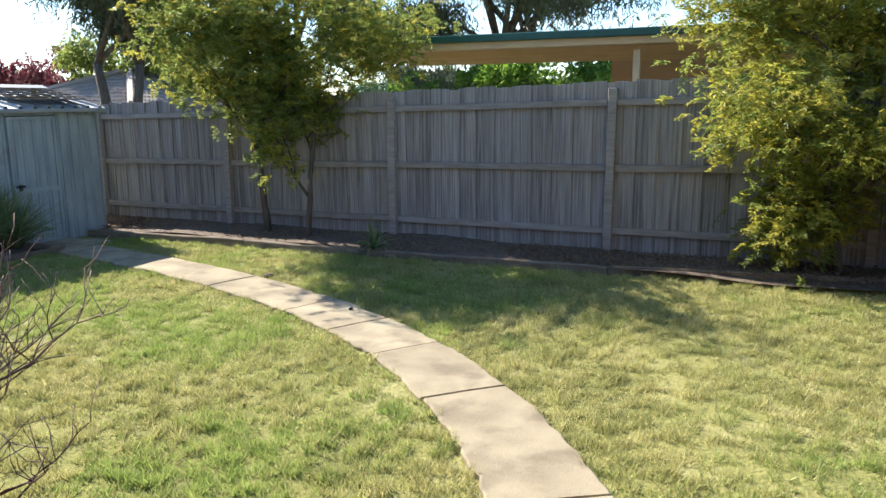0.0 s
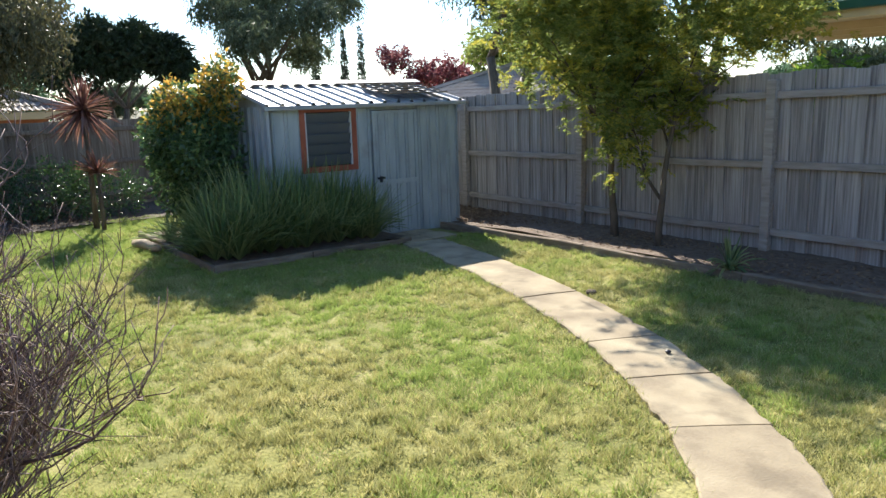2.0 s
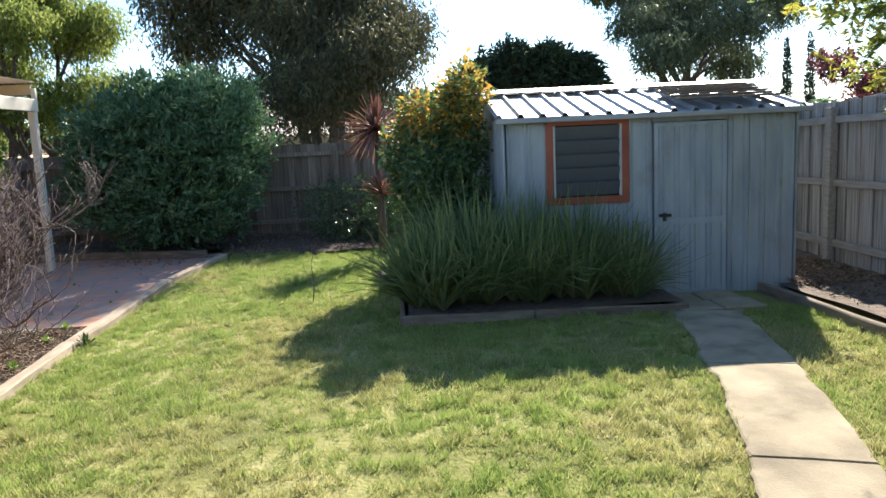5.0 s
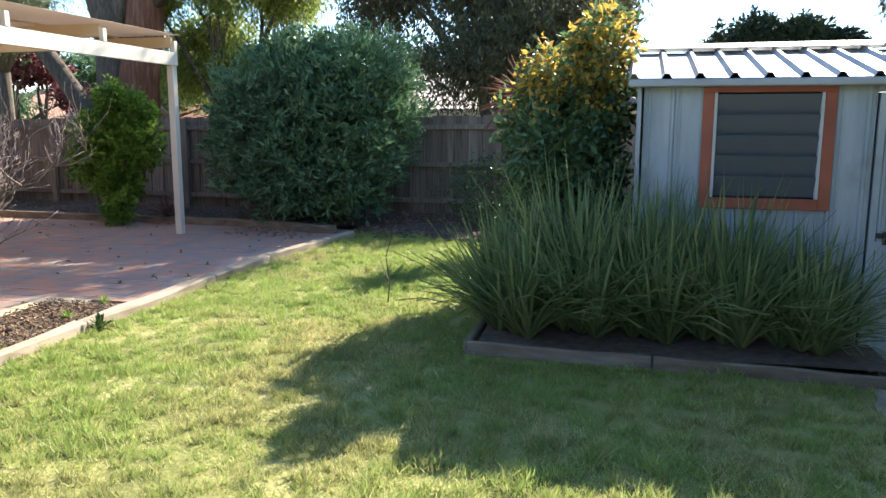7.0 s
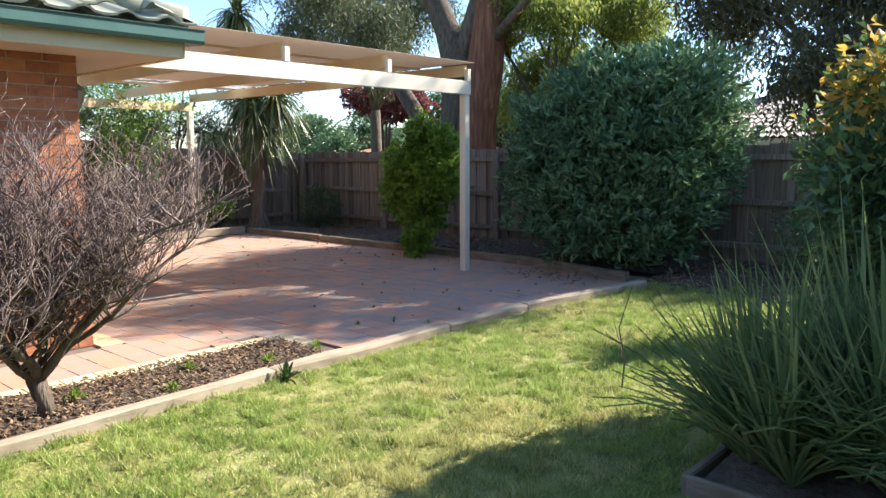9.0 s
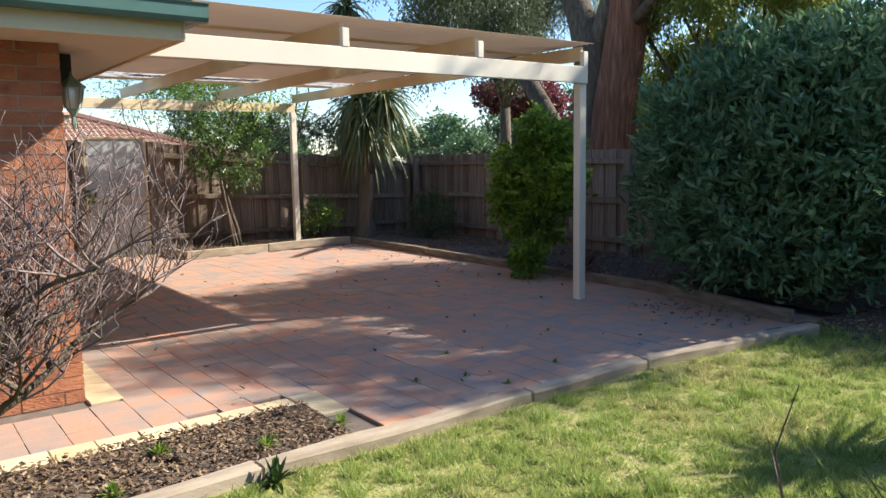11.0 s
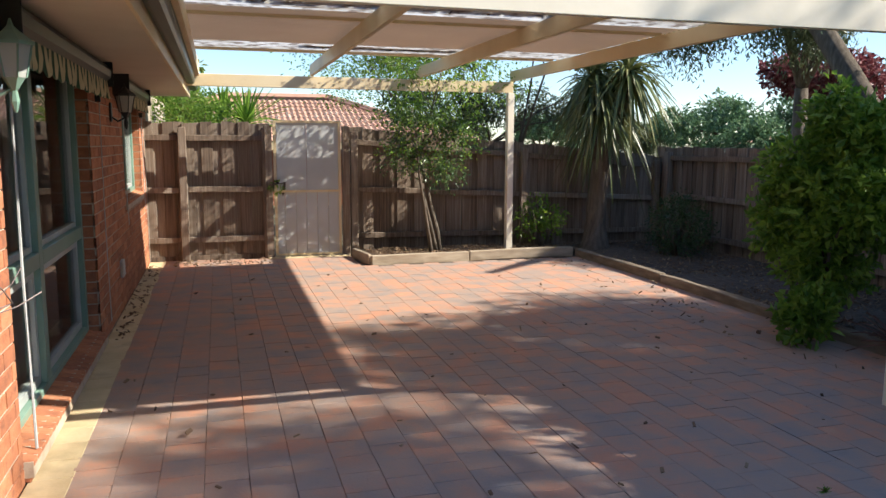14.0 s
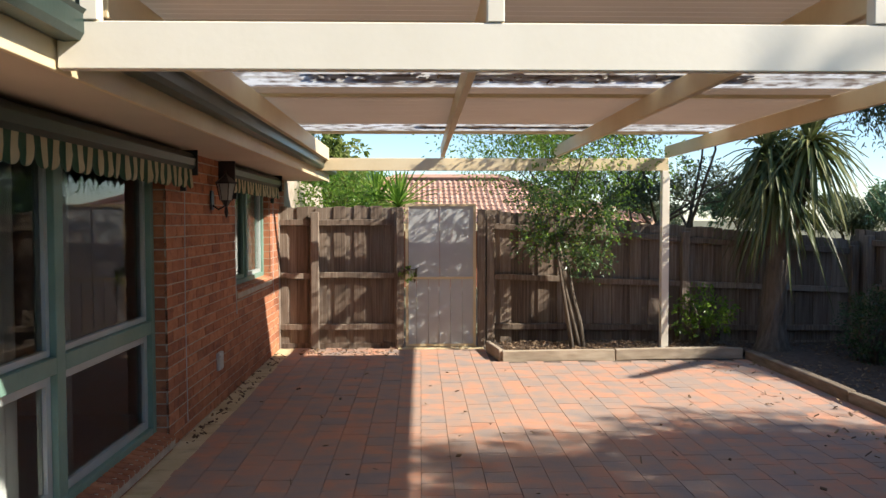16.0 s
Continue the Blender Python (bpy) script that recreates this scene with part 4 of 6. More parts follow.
# ---- patio roof ----
per = thing("patio_roof", "cream painted flat patio roof on two square posts", "patio roof")
BX = -10.62
part("beam", bar(BX, -0.38, 2.19, EX - 0.03, -0.335, 2.355, 0.004), M_WHITE, per, "wide cream painted front beam")
part("beam", bar(BX, -6.93, 2.26, EX + 0.03, -6.87, 2.41, 0.004), M_CREAM, per)
part("beam", bar(-6.50, -6.86, 2.38, -6.455, -0.40, 2.53, 0.004), M_CREAM, per)
for x in (-7.86, -9.23, -10.585):
    part("rafter", bar(x - 0.022, -6.86, 2.412, x + 0.022, -0.39, 2.55, 0.004), M_CREAM, per)
for x in (-6.46, -7.86, -9.23, -10.585):
    part("rafter_block", bar(x - 0.03, -0.385, 2.357, x + 0.03, -0.33, 2.50, 0.003), M_WHITE, per)
for y in (-1.2, -3.2, -5.55):
    part("batten", bar(BX + 0.02, y - 0.02, 2.552, -6.44, y + 0.02, 2.575, 0), M_CREAM, per)
for x, y, zt in ((-10.575, -0.40, 2.19), (-10.585, -6.90, 2.26)):
    part("post", bar(x - 0.045, y - 0.045, -0.02, x + 0.045, y + 0.045, zt, 0.004), M_WHITE, per)


def corrugated(y0, y1, material, label):
    """A ribbed sheet, its ribs along x."""
    n = int((y1 - y0) / 0.019)
    ys = np.linspace(y0, y1, n + 1)
    z = 2.585 + 0.009 * np.sin(ys * 2 * math.pi / 0.076)
    x0, x1 = BX - 0.06, -6.42
    v = np.concatenate([np.stack([np.full(n + 1, x), ys, z], 1) for x in (x0, x1)])
    i = np.arange(n)
    f = np.stack([i, i + 1, i + 2 + n, i + 1 + n], 1)
    me = mesh_np("roof_sheet", v, f)
    me.shade_smooth()
    return child("roof_sheet", me, material, per, label)


corrugated(-2.2, -0.31, M_PANELR, "cream corrugated roof sheet")
corrugated(-2.95, -2.2, M_CLEAR, "dirty clear corrugated strip with leaf litter")
corrugated(-4.95, -2.95, M_PANELR, "cream corrugated roof sheet")
corrugated(-5.5, -4.95, M_CLEAR, "dirty clear corrugated strip")
corrugated(-5.62, -5.5, M_PANELR, "cream corrugated roof sheet")
chips("roof_litter", [(-9.8, -2.75, -6.9, -2.45, 2.60), (-9.3, -5.3, -7.6, -5.15, 2.60)], 2600, M_LITTER, "dead leaves lying on the clear roof strips", 0.05, 8)


# ---- shed ----
SX, SY0, SY1, SZ = -6.94, 5.47, 8.28, 1.74
shed = thing("garden_shed", "grey-blue ribbed steel garden shed with low sheet roof", "shed")


def ribbed(y0, y1, z0, z1, x, m, pitch=0.19, parent=None, name="wall_sheet", material=None, seed=0):
    """Sheet with paired ribs: y along, proud towards +x."""
    prof, y = [], y0
    while y < y1 - 0.001:
        for dy, dx in ((0, 0), (0.008, 0.02), (0.024, 0.02), (0.032, 0), (0.05, 0), (0.056, 0.012), (0.066, 0.012), (0.072, 0)):
            if y + dy <= y1:
                prof.append((y + dy, dx))
        y += pitch
        for q in (0.35, 0.7):
            if y - pitch * (1 - q) < y1:
                prof.append((y - pitch * (1 - q), 0.002))
    prof = sorted(set(prof + [(y1, 0)]))
    bm = bmesh.new()
    a = [bm.verts.new((x + dx, yy, z0)) for yy, dx in prof]
    b = [bm.verts.new((x + dx, yy, z1)) for yy, dx in prof]
    for i in range(len(prof) - 1):
        bm.faces.new((a[i], a[i + 1], b[i + 1], b[i]))
    thicken(bm, -0.004, 0, 0)
    return part(name, bm, material or M_SHED, parent, place=m)


ID = Matrix.Identity(4)
WY0, WY1, WZ0, WZ1 = 5.93, 6.58, 0.99, 1.66
ribbed(SY0, WY0 - 0.05, -0.05, SZ, SX, ID, parent=shed)
ribbed(WY0 - 0.05, WY1 + 0.05, -0.05, WZ0 - 0.03, SX, ID, parent=shed)
ribbed(WY1 + 0.05, 6.88, -0.05, SZ, SX, ID, parent=shed)
ribbed(7.60, SY1, -0.05, SZ, SX, ID, parent=shed, pitch=0.16)
part("lintel", bar(SX - 0.02, SY0, SZ - 0.08, SX + 0.0, SY1, SZ, 0), M_SHED, shed)
for s, yy in ((1, SY1), (-1, SY0)):
    m = Matrix.Translation((SX, yy, 0)) @ Matrix.Rotation(radians(90 * s), 4, "Z")
    if s == 1:
        ribbed(0, 2.3, -0.05, SZ, 0, m, parent=shed)
    else:
        ribbed(-2.3, 0, -0.05, SZ, 0, m, parent=shed)
    for dx in (-1.15,):
        bm = bmesh.new()
        v = [bm.verts.new((SX - a, yy, z)) for a, z in ((0, SZ), (2.3, SZ), (1.15, SZ + 0.26))]
        bm.faces.new(v)
        thicken(bm, 0, -0.01 * s, 0)
        part("gable", bm, M_SHED, shed)
part("back_wall", bar(SX - 2.31, SY0, -0.05, SX - 2.3, SY1, SZ, 0), M_SHED, shed)
for yy in (SY0 - 0.008, SY1 - 0.03):
    part("corner_trim", bar(SX - 0.03, yy, -0.05, SX + 0.02, yy + 0.038, SZ, 0.003), M_SHED, shed)
sdoor = part("door", bar(SX - 0.006, 6.89, 0.0, SX + 0.0, 7.59, SZ - 0.09, 0), M_SHED, shed, "ribbed grey steel shed door, shut")
ribbed(6.93, 7.55, 0.04, 0.68, SX + 0.004, ID, parent=sdoor, name="door_sheet", pitch=0.155)
ribbed(6.93, 7.55, 0.74, SZ - 0.13, SX + 0.004, ID, parent=sdoor, name="door_sheet", pitch=0.155)
bm = bmesh.new()
for a, b, c, d in ((6.89, 0, 6.93, SZ - 0.09), (7.55, 0, 7.59, SZ - 0.09), (6.93, 0, 7.55, 0.04), (6.93, 0.68, 7.55, 0.74), (6.93, SZ - 0.13, 7.55, SZ - 0.09)):
    add_box(bm, SX + 0.002, a, b, SX + 0.026, c, d)
part("door_rail", bm, M_SHED, sdoor)
bm = bmesh.new()
add_box(bm, SX + 0.026, 6.93, 0.76, SX + 0.04, 7.05, 0.79)
add_box(bm, SX + 0.026, 6.97, 0.72, SX + 0.05, 7.0, 0.80)
part("bolt", bm, M_DARK, sdoor)
swin = part("window_frame", bar(SX + 0.0, WY0 - 0.07, WZ1, SX + 0.035, WY1 + 0.07, WZ1 + 0.08, 0.003), M_REDFR, shed, "red-brown painted timber frame")
for a, b, c, d in ((WY0 - 0.07, WZ0 - 0.07, WY0, WZ1), (WY1, WZ0 - 0.07, WY1 + 0.07, WZ1), (WY0, WZ0 - 0.07, WY1, WZ0)):
    part("frame_board", bar(SX, a, b, SX + 0.035, c, d, 0.003), M_REDFR, swin)
for yy in (WY0, WY1 - 0.02):
    part("louvre_channel", bar(SX - 0.01, yy, WZ0, SX + 0.03, yy + 0.02, WZ1, 0.002), M_GATE, swin)
for i in range(5):
    zc = WZ0 + 0.075 + i * 0.13
    m = Matrix.Translation((SX + 0.005, 0, zc)) @ Matrix.Rotation(radians(22), 4, "Y")
    part("louvre_pane", bar(-0.003, WY0 + 0.02, -0.07, 0.003, WY1 - 0.02, 0.07, 0, m), M_LOUVRE, swin)
# Added dark sheet that stands in for the shade inside the shed.
part("dark_backing", bar(SX - 0.3, WY0 - 0.3, WZ0 - 0.3, SX - 0.29, WY1 + 0.3, SZ - 0.03, 0), M_DARK, shed)


def shed_roof():
    for s in (1, -1):
        xa = SX + 0.09 if s == 1 else SX - 2.39
        run = 1.24
        ang = math.atan2(0.26, run)
        prof, y = [], SY0 - 0.08
        while y < SY1 + 0.1:
            for dy, dz in ((0, 0), (0.02, 0.03), (0.045, 0.03), (0.065, 0)):
                prof.append((y + dy, dz))
            y += 0.205
        prof.append((SY1 + 0.11, 0))
        prof = [p for p in sorted(prof) if p[0] <= SY1 + 0.115]
        bm = bmesh.new()
        a = [bm.verts.new((xa, yy, SZ + 0.01 + dz)) for yy, dz in prof]
        b = [bm.verts.new((xa - s * run, yy, SZ + 0.27 + dz)) for yy, dz in prof]
        for i in range(len(prof) - 1):
            bm.faces.new((a[i], a[i + 1], b[i + 1], b[i]))
        thicken(bm, 0, 0, -0.004)
        part("roof", bm, M_SHEDROOF, shed, "ribbed galvanised roof sheet")
    part("gutter", bar(SX + 0.03, SY0 - 0.08, SZ - 0.045, SX + 0.10, SY1 + 0.11, SZ + 0.005, 0.008), M_SHEDROOF, shed)
    bm = bmesh.new()
    v = [(SX - 1.15 - 0.13, 0), (SX - 1.15, 0.045), (SX - 1.15 + 0.13, 0)]
    for p, q in zip(v, v[1:]):
        c = [bm.verts.new((p[0], SY0 - 0.1, SZ + 0.295 + p[1])), bm.verts.new((q[0], SY0 - 0.1, SZ + 0.295 + q[1])),
             bm.verts.new((q[0], SY1 + 0.13, SZ + 0.295 + q[1])), bm.verts.new((p[0], SY1 + 0.13, SZ + 0.295 + p[1]))]
        bm.faces.new(c)
    thicken(bm, 0, 0, -0.004)
    part("ridge_cap", bm, M_SHEDROOF, shed)


shed_roof()
pallet = thing("stacked_slats", "weathered dark timber slats lying on the shed roof", "timber slats", (SX - 0.5, 7.45, SZ + 0.175))
for i in range(6):
    m = Matrix.Rotation(radians(-14), 4, "Y").inverted() @ Matrix.Translation((-0.32 + i * 0.15, 0.05 * (i % 3), 0.028))
    part("slat", rough_bar(0.12, 1.0, 0.018, 0.003, 0.003, 2, i), M_SLEEPER, pallet, place=Matrix.Translation((-0.3 + i * 0.14, 0.15 + 0.03 * (i % 2), 0.03 - (-0.3 + i * 0.14) * 0.21)))
for y in (-0.2, 0.5):
    part("bearer", bar(-0.32, y, -0.02, -0.26, y + 0.05, 0.1, 0.004), M_SLEEPER, pallet)


# ---- plants in the yard ----
def shrub(name, label, base, blobs, leaf, count, clump, lsize, seed, stems=7, droop=0.1, extra=None, category="shrub", bark=None, shell=0.45):
    """A dense bush: stems from the base into ellipsoids of clumped leaves, (x, y, z, rx, ry, rz) from the base."""
    t = thing(name, label, category, base)
    r = random.Random(seed)
    bm = bmesh.new()
    for k in range(stems):
        b = r.choice(blobs)
        e = Vector((b[0] + r.uniform(-0.5, 0.5) * b[3], b[1] + r.uniform(-0.5, 0.5) * b[4], b[2] + r.uniform(0, 0.6) * b[5]))
        s = Vector((r.uniform(-0.1, 0.1), r.uniform(-0.1, 0.1), -0.05))
        mid = s.lerp(e, 0.5) + Vector((r.uniform(-0.1, 0.1), r.uniform(-0.1, 0.1), 0.1))
        tube(bm, [s, mid, e], [0.03, 0.018, 0.005], 6)
    part("stem_tangle", bm, bark or M_BARK, t, smooth=True)
    p, o = crown_points(blobs, count, clump, seed, shell)
    keep = p[:, 2] > 0.02 - base[2]
    p, o = p[keep], o[keep]
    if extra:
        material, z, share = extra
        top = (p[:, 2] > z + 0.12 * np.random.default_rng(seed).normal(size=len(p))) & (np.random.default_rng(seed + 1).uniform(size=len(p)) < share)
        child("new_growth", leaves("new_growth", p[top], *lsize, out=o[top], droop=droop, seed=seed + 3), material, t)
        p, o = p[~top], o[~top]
    child("crown", leaves("crown", p, *lsize, out=o, droop=droop, seed=seed), leaf, t)
    return t


def fronds(name, label, base, height, spread, radius, seed, leaf, count_per=7, levels=3, forks=5, first=0.3, lean=(0, 0), yellow=0.35, z_new=1.5, up=0.3, frond=0.17, scatter=0.17):
    """A feathery tree: many small paired leaflets on drooping stalks."""
    t = thing(name, label, "tree", base)
    br, tips = grow(seed, (0, 0, -0.05), height, spread, radius, levels, lean, forks, first, up)
    wood_part(br, t, M_BARK)
    r = np.random.default_rng(seed)
    c = np.array([list(q[0]) for q in tips])
    st = np.repeat(c, count_per, 0) + r.normal(size=(len(c) * count_per, 3)) * scatter
    d = unit(r.normal(size=(len(st), 3)) * np.array([1, 1, 0.5]) + np.array([0, 0, -0.25]))
    k = 13
    u = (np.arange(k) + 0.5) / k
    ln = frond * r.uniform(0.6, 1.4, len(st))
    p = st[:, None] + d[:, None] * (u[None, :, None] * ln[:, None, None])
    p[..., 2] -= 0.25 * (u ** 2)[None] * ln[:, None]
    side = unit(np.cross(d, np.array([0, 0, 1.0])))
    pa, oa = [], []
    for s in (1, -1):
        pa.append(p.reshape(-1, 3)), oa.append(np.repeat(side * s * 3 + d, k, 0))
    pa, oa = np.concatenate(pa), np.concatenate(oa)
    pick = r.uniform(size=len(st)) < yellow
    pick = np.tile(np.repeat(pick & (st[:, 2] > z_new), k), 2)
    child("crown", leaves("crown", pa[~pick], 0.06, 0.018, out=oa[~pick], droop=0.25, seed=seed), leaf, t)
    if pick.any():
        child("yellow_foliage", leaves("yellow_foliage", pa[pick], 0.06, 0.018, out=oa[pick], droop=0.25, seed=seed + 1), L_FEATHER_Y, t)
    return t


fronds("feathery_tree", "slender feathery tree with a dark straight trunk in the mulch bed", (-4.45, 8.75, 0.05), 2.0, 0.56, 0.055, 21, L_FEATHER, 6, first=0.45, yellow=0.3)
fronds("feathery_tree", "slender feathery tree with a leaning pale trunk and low sprigs", (-3.7, 8.6, 0.05), 1.75, 0.58, 0.045, 24, L_FEATHER, 8, first=0.2, lean=(-0.12, 0.0), yellow=0.35, z_new=0.8)
fronds("feathery_wattle", "large yellow-green feathery wattle overhanging the fence", (2.5, 8.75, 0.05), 2.2, 1.3, 0.06, 33, L_FEATHER, 14, first=0.15, lean=(-0.22, -0.08), yellow=0.6, z_new=1.2, up=0.2, frond=0.2)
fronds("feathery_wattle", "small feathery seedling wattle by the sleeper edge", (2.0, 8.65, 0.05), 0.62, 1.0, 0.015, 35, L_FEATHER, 9, levels=2, first=0.1, yellow=0.5, z_new=0.1)
shrub("glossy_shrub", "tall dark glossy-leaved shrub against the grey fence", (3.75, 8.6, 0.03),
      [(0, 0, 1.0, 0.8, 0.6, 0.95), (0.1, 0, 2.0, 0.75, 0.6, 0.8), (0.9, 0, 1.4, 0.9, 0.6, 1.4)], L_DARK, 5200, 7, (0.085, 0.04), 41)

# bare twiggy shrubs by the house path


def bare_shrub(name, label, base, seed, stems, lengths, radii, forks, trunk=0.2, flare=0.8):
    """A gnarled leafless shrub: a short trunk, crooked stems and side branches, fine twigs turning up."""
    t = thing(name, label, "bare shrub", base)
    r = random.Random(seed)
    out = []

    def limb(p, d, level):
        n = (6, 5, 4, 4, 3)[level]
        length = lengths[level] * r.uniform(0.65, 1.2)
        crook = (0.30, 0.36, 0.36, 0.34, 0.38)[level]
        pts, rr = [p], [radii[level]]
        for i in range(n):
            d = (d + Vector((r.uniform(-1, 1), r.uniform(-1, 1), r.uniform(-0.8, 0.8))) * crook + Vector((0, 0, 0.03 if level < 2 else 0.13))).normalized()
            p = p + d * length / n
            if p.z < 0.06:
                p.z, d.z = 0.06, abs(d.z)
            pts.append(p.copy())
            rr.append(max(0.0016, radii[level] * (1 - 0.6 * (i + 1) / n) * r.uniform(0.85, 1.2)))
        out.append((pts, rr, level))
        if level + 1 < len(lengths):
            for k in range(forks[level]):
                i = min(n, 1 + int(n * (k + r.random()) / forks[level]))
                a = r.uniform(0, 6.283)
                side = Vector((math.cos(a), math.sin(a), r.uniform(-0.1, 0.7)))
                limb(pts[i], (d * 0.5 + side * r.uniform(0.5, 0.9)).normalized(), level + 1)

    top = Vector((0.03, -0.02, trunk))
    out.append(([Vector((0, 0, -0.05)), Vector((0.01, 0.01, trunk * 0.5)), top], [radii[0] * 1.9, radii[0] * 1.5, radii[0] * 1.35], 0))
    for k in range(stems):
        a = 2 * math.pi * (k + r.uniform(-0.3, 0.3)) / stems
        limb(top - Vector((0, 0, r.uniform(0, trunk * 0.6))), Vector((math.cos(a) * flare, math.sin(a) * flare, r.uniform(0.5, 1.3))).normalized(), 0)
    wood_part(out, t, M_BARK, "main_stem", (0, 0), 8)
    wood_part(out, t, M_BARK, "branch_tangle", (1, 1), 8)
    wood_part(out, t, M_TWIG, "twig_tangle", (2, 9), 8)
    return t


bare_shrub("bare_shrub", "leafless twiggy shrub with a dark gnarled stem beside the brick corner", (-4.86, 1.38, 0.0), 54, 6,
           (0.86, 0.58, 0.40, 0.27, 0.16), (0.029, 0.014, 0.0065, 0.0036, 0.0024), (7, 6, 6, 4), 0.24, 0.72)
bare_shrub("bare_shrub", "leafless grey twiggy shrub, broad and tangled, beside the lawn", (-1.0, 1.3, 0.0), 63, 9,
           (0.80, 0.54, 0.38, 0.27, 0.16), (0.024, 0.012, 0.006, 0.0034, 0.0022), (7, 6, 6, 4), 0.12, 0.9)

shrub("rose_shrub", "big shrub with orange-yellow new leaves beside the shed", (-7.75, 5.0, 0.03),
      [(-0.1, 0.12, 1.55, 0.42, 0.3, 0.45), (0.1, 0.18, 2.0, 0.32, 0.24, 0.34), (-0.35, -0.2, 1.75, 0.42, 0.3, 0.3), (-0.45, -0.35, 1.35, 0.45, 0.32, 0.4),
       (-0.5, -0.1, 0.9, 0.6, 0.45, 0.6), (0.1, 0.05, 0.8, 0.45, 0.36, 0.6), (0.2, -0.15, 1.2, 0.35, 0.3, 0.35)],
      L_ROSE, 2100, 7, (0.075, 0.045), 71, extra=(L_ORANGE, 1.6, 0.6), shell=0.75)
shrub("grey_green_shrub", "very large rounded grey-green shrub against the back fence", (-12.2, 0.85, 0.0),
      [(0, 0, 1.3, 1.1, 1.35, 1.1), (0.1, -0.65, 1.75, 0.8, 0.8, 0.75), (0.0, -0.95, 1.15, 0.7, 0.7, 0.7), (0.15, 0.75, 1.6, 0.9, 0.9, 1.1), (0.45, 0.1, 0.75, 0.9, 1.3, 0.65),
       (-0.1, 0.7, 2.2, 0.7, 0.8, 0.65), (0.1, -0.1, 2.25, 0.6, 0.7, 0.5)],
      L_OLIVE, 3500, 10, (0.125, 0.048), 81, droop=-0.25, shell=0.6)
shrub("bright_shrub", "upright bright green shrub lit on top near the back fence", (-11.6, -2.1, 0.0),
      [(0.0, 0.08, 1.1, 0.42, 0.5, 0.4), (0.0, -0.28, 1.35, 0.38, 0.36, 0.34), (-0.1, 0.2, 1.6, 0.36, 0.36, 0.32), (0.0, -0.05, 1.84, 0.2, 0.24, 0.22), (0.0, 0.35, 1.75, 0.16, 0.16, 0.2),
       (0.05, 0.05, 0.6, 0.33, 0.38, 0.34), (0.5, 0.35, 0.25, 0.22, 0.22, 0.25), (0.0, 0.5, 1.15, 0.28, 0.28, 0.33), (0.1, -0.4, 0.9, 0.3, 0.3, 0.33)],
      L_BRIGHT, 1600, 6, (0.09, 0.052), 91, shell=0.8)
shrub("low_shrub", "small round green shrub by the back fence", (-12.7, -5.9, 0.0), [(0, 0, 0.45, 0.42, 0.42, 0.42)], L_DARK, 420, 6, (0.05, 0.022), 95)
shrub("low_shrub", "small open leafy shrub under the timber fence", (-11.15, -7.1, 0.05), [(0, 0, 0.42, 0.36, 0.26, 0.32)], L_BRIGHT, 150, 6, (0.06, 0.032), 96, shell=0.8)
shrub("low_shrub", "dark low shrub in the shade of the back fence", (-12.2, 3.7, 0.0), [(0, 0, 0.5, 0.9, 0.9, 0.5), (0.4, 0.9, 0.4, 0.8, 0.7, 0.42)], L_DARK, 900, 6, (0.06, 0.03), 97)
tree("gate_tree", "slim small tree with fine leaves beside the white gate", (-9.62, -7.0, 0.05), 2.2, 0.6, 0.038, L_BRIGHT, 101, per=42, size=0.19, lsize=(0.055, 0.026), levels=3, forks=5, first=0.5, up=0.35, lean=(0.09, -0.05))
# The extra bright leaves are sunlight painted on the shrub's upper part.
shrub("gate_tree_understorey", "pale leafy shrub before the brown fence, its lit leaves coloured brighter", (-9.5, -6.95, 0.05),
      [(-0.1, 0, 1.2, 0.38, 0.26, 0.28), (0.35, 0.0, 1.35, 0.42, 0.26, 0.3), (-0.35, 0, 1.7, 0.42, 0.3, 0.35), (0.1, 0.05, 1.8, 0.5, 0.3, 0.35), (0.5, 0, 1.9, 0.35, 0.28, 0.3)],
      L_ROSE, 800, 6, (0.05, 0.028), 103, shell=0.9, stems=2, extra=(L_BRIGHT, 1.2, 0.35))


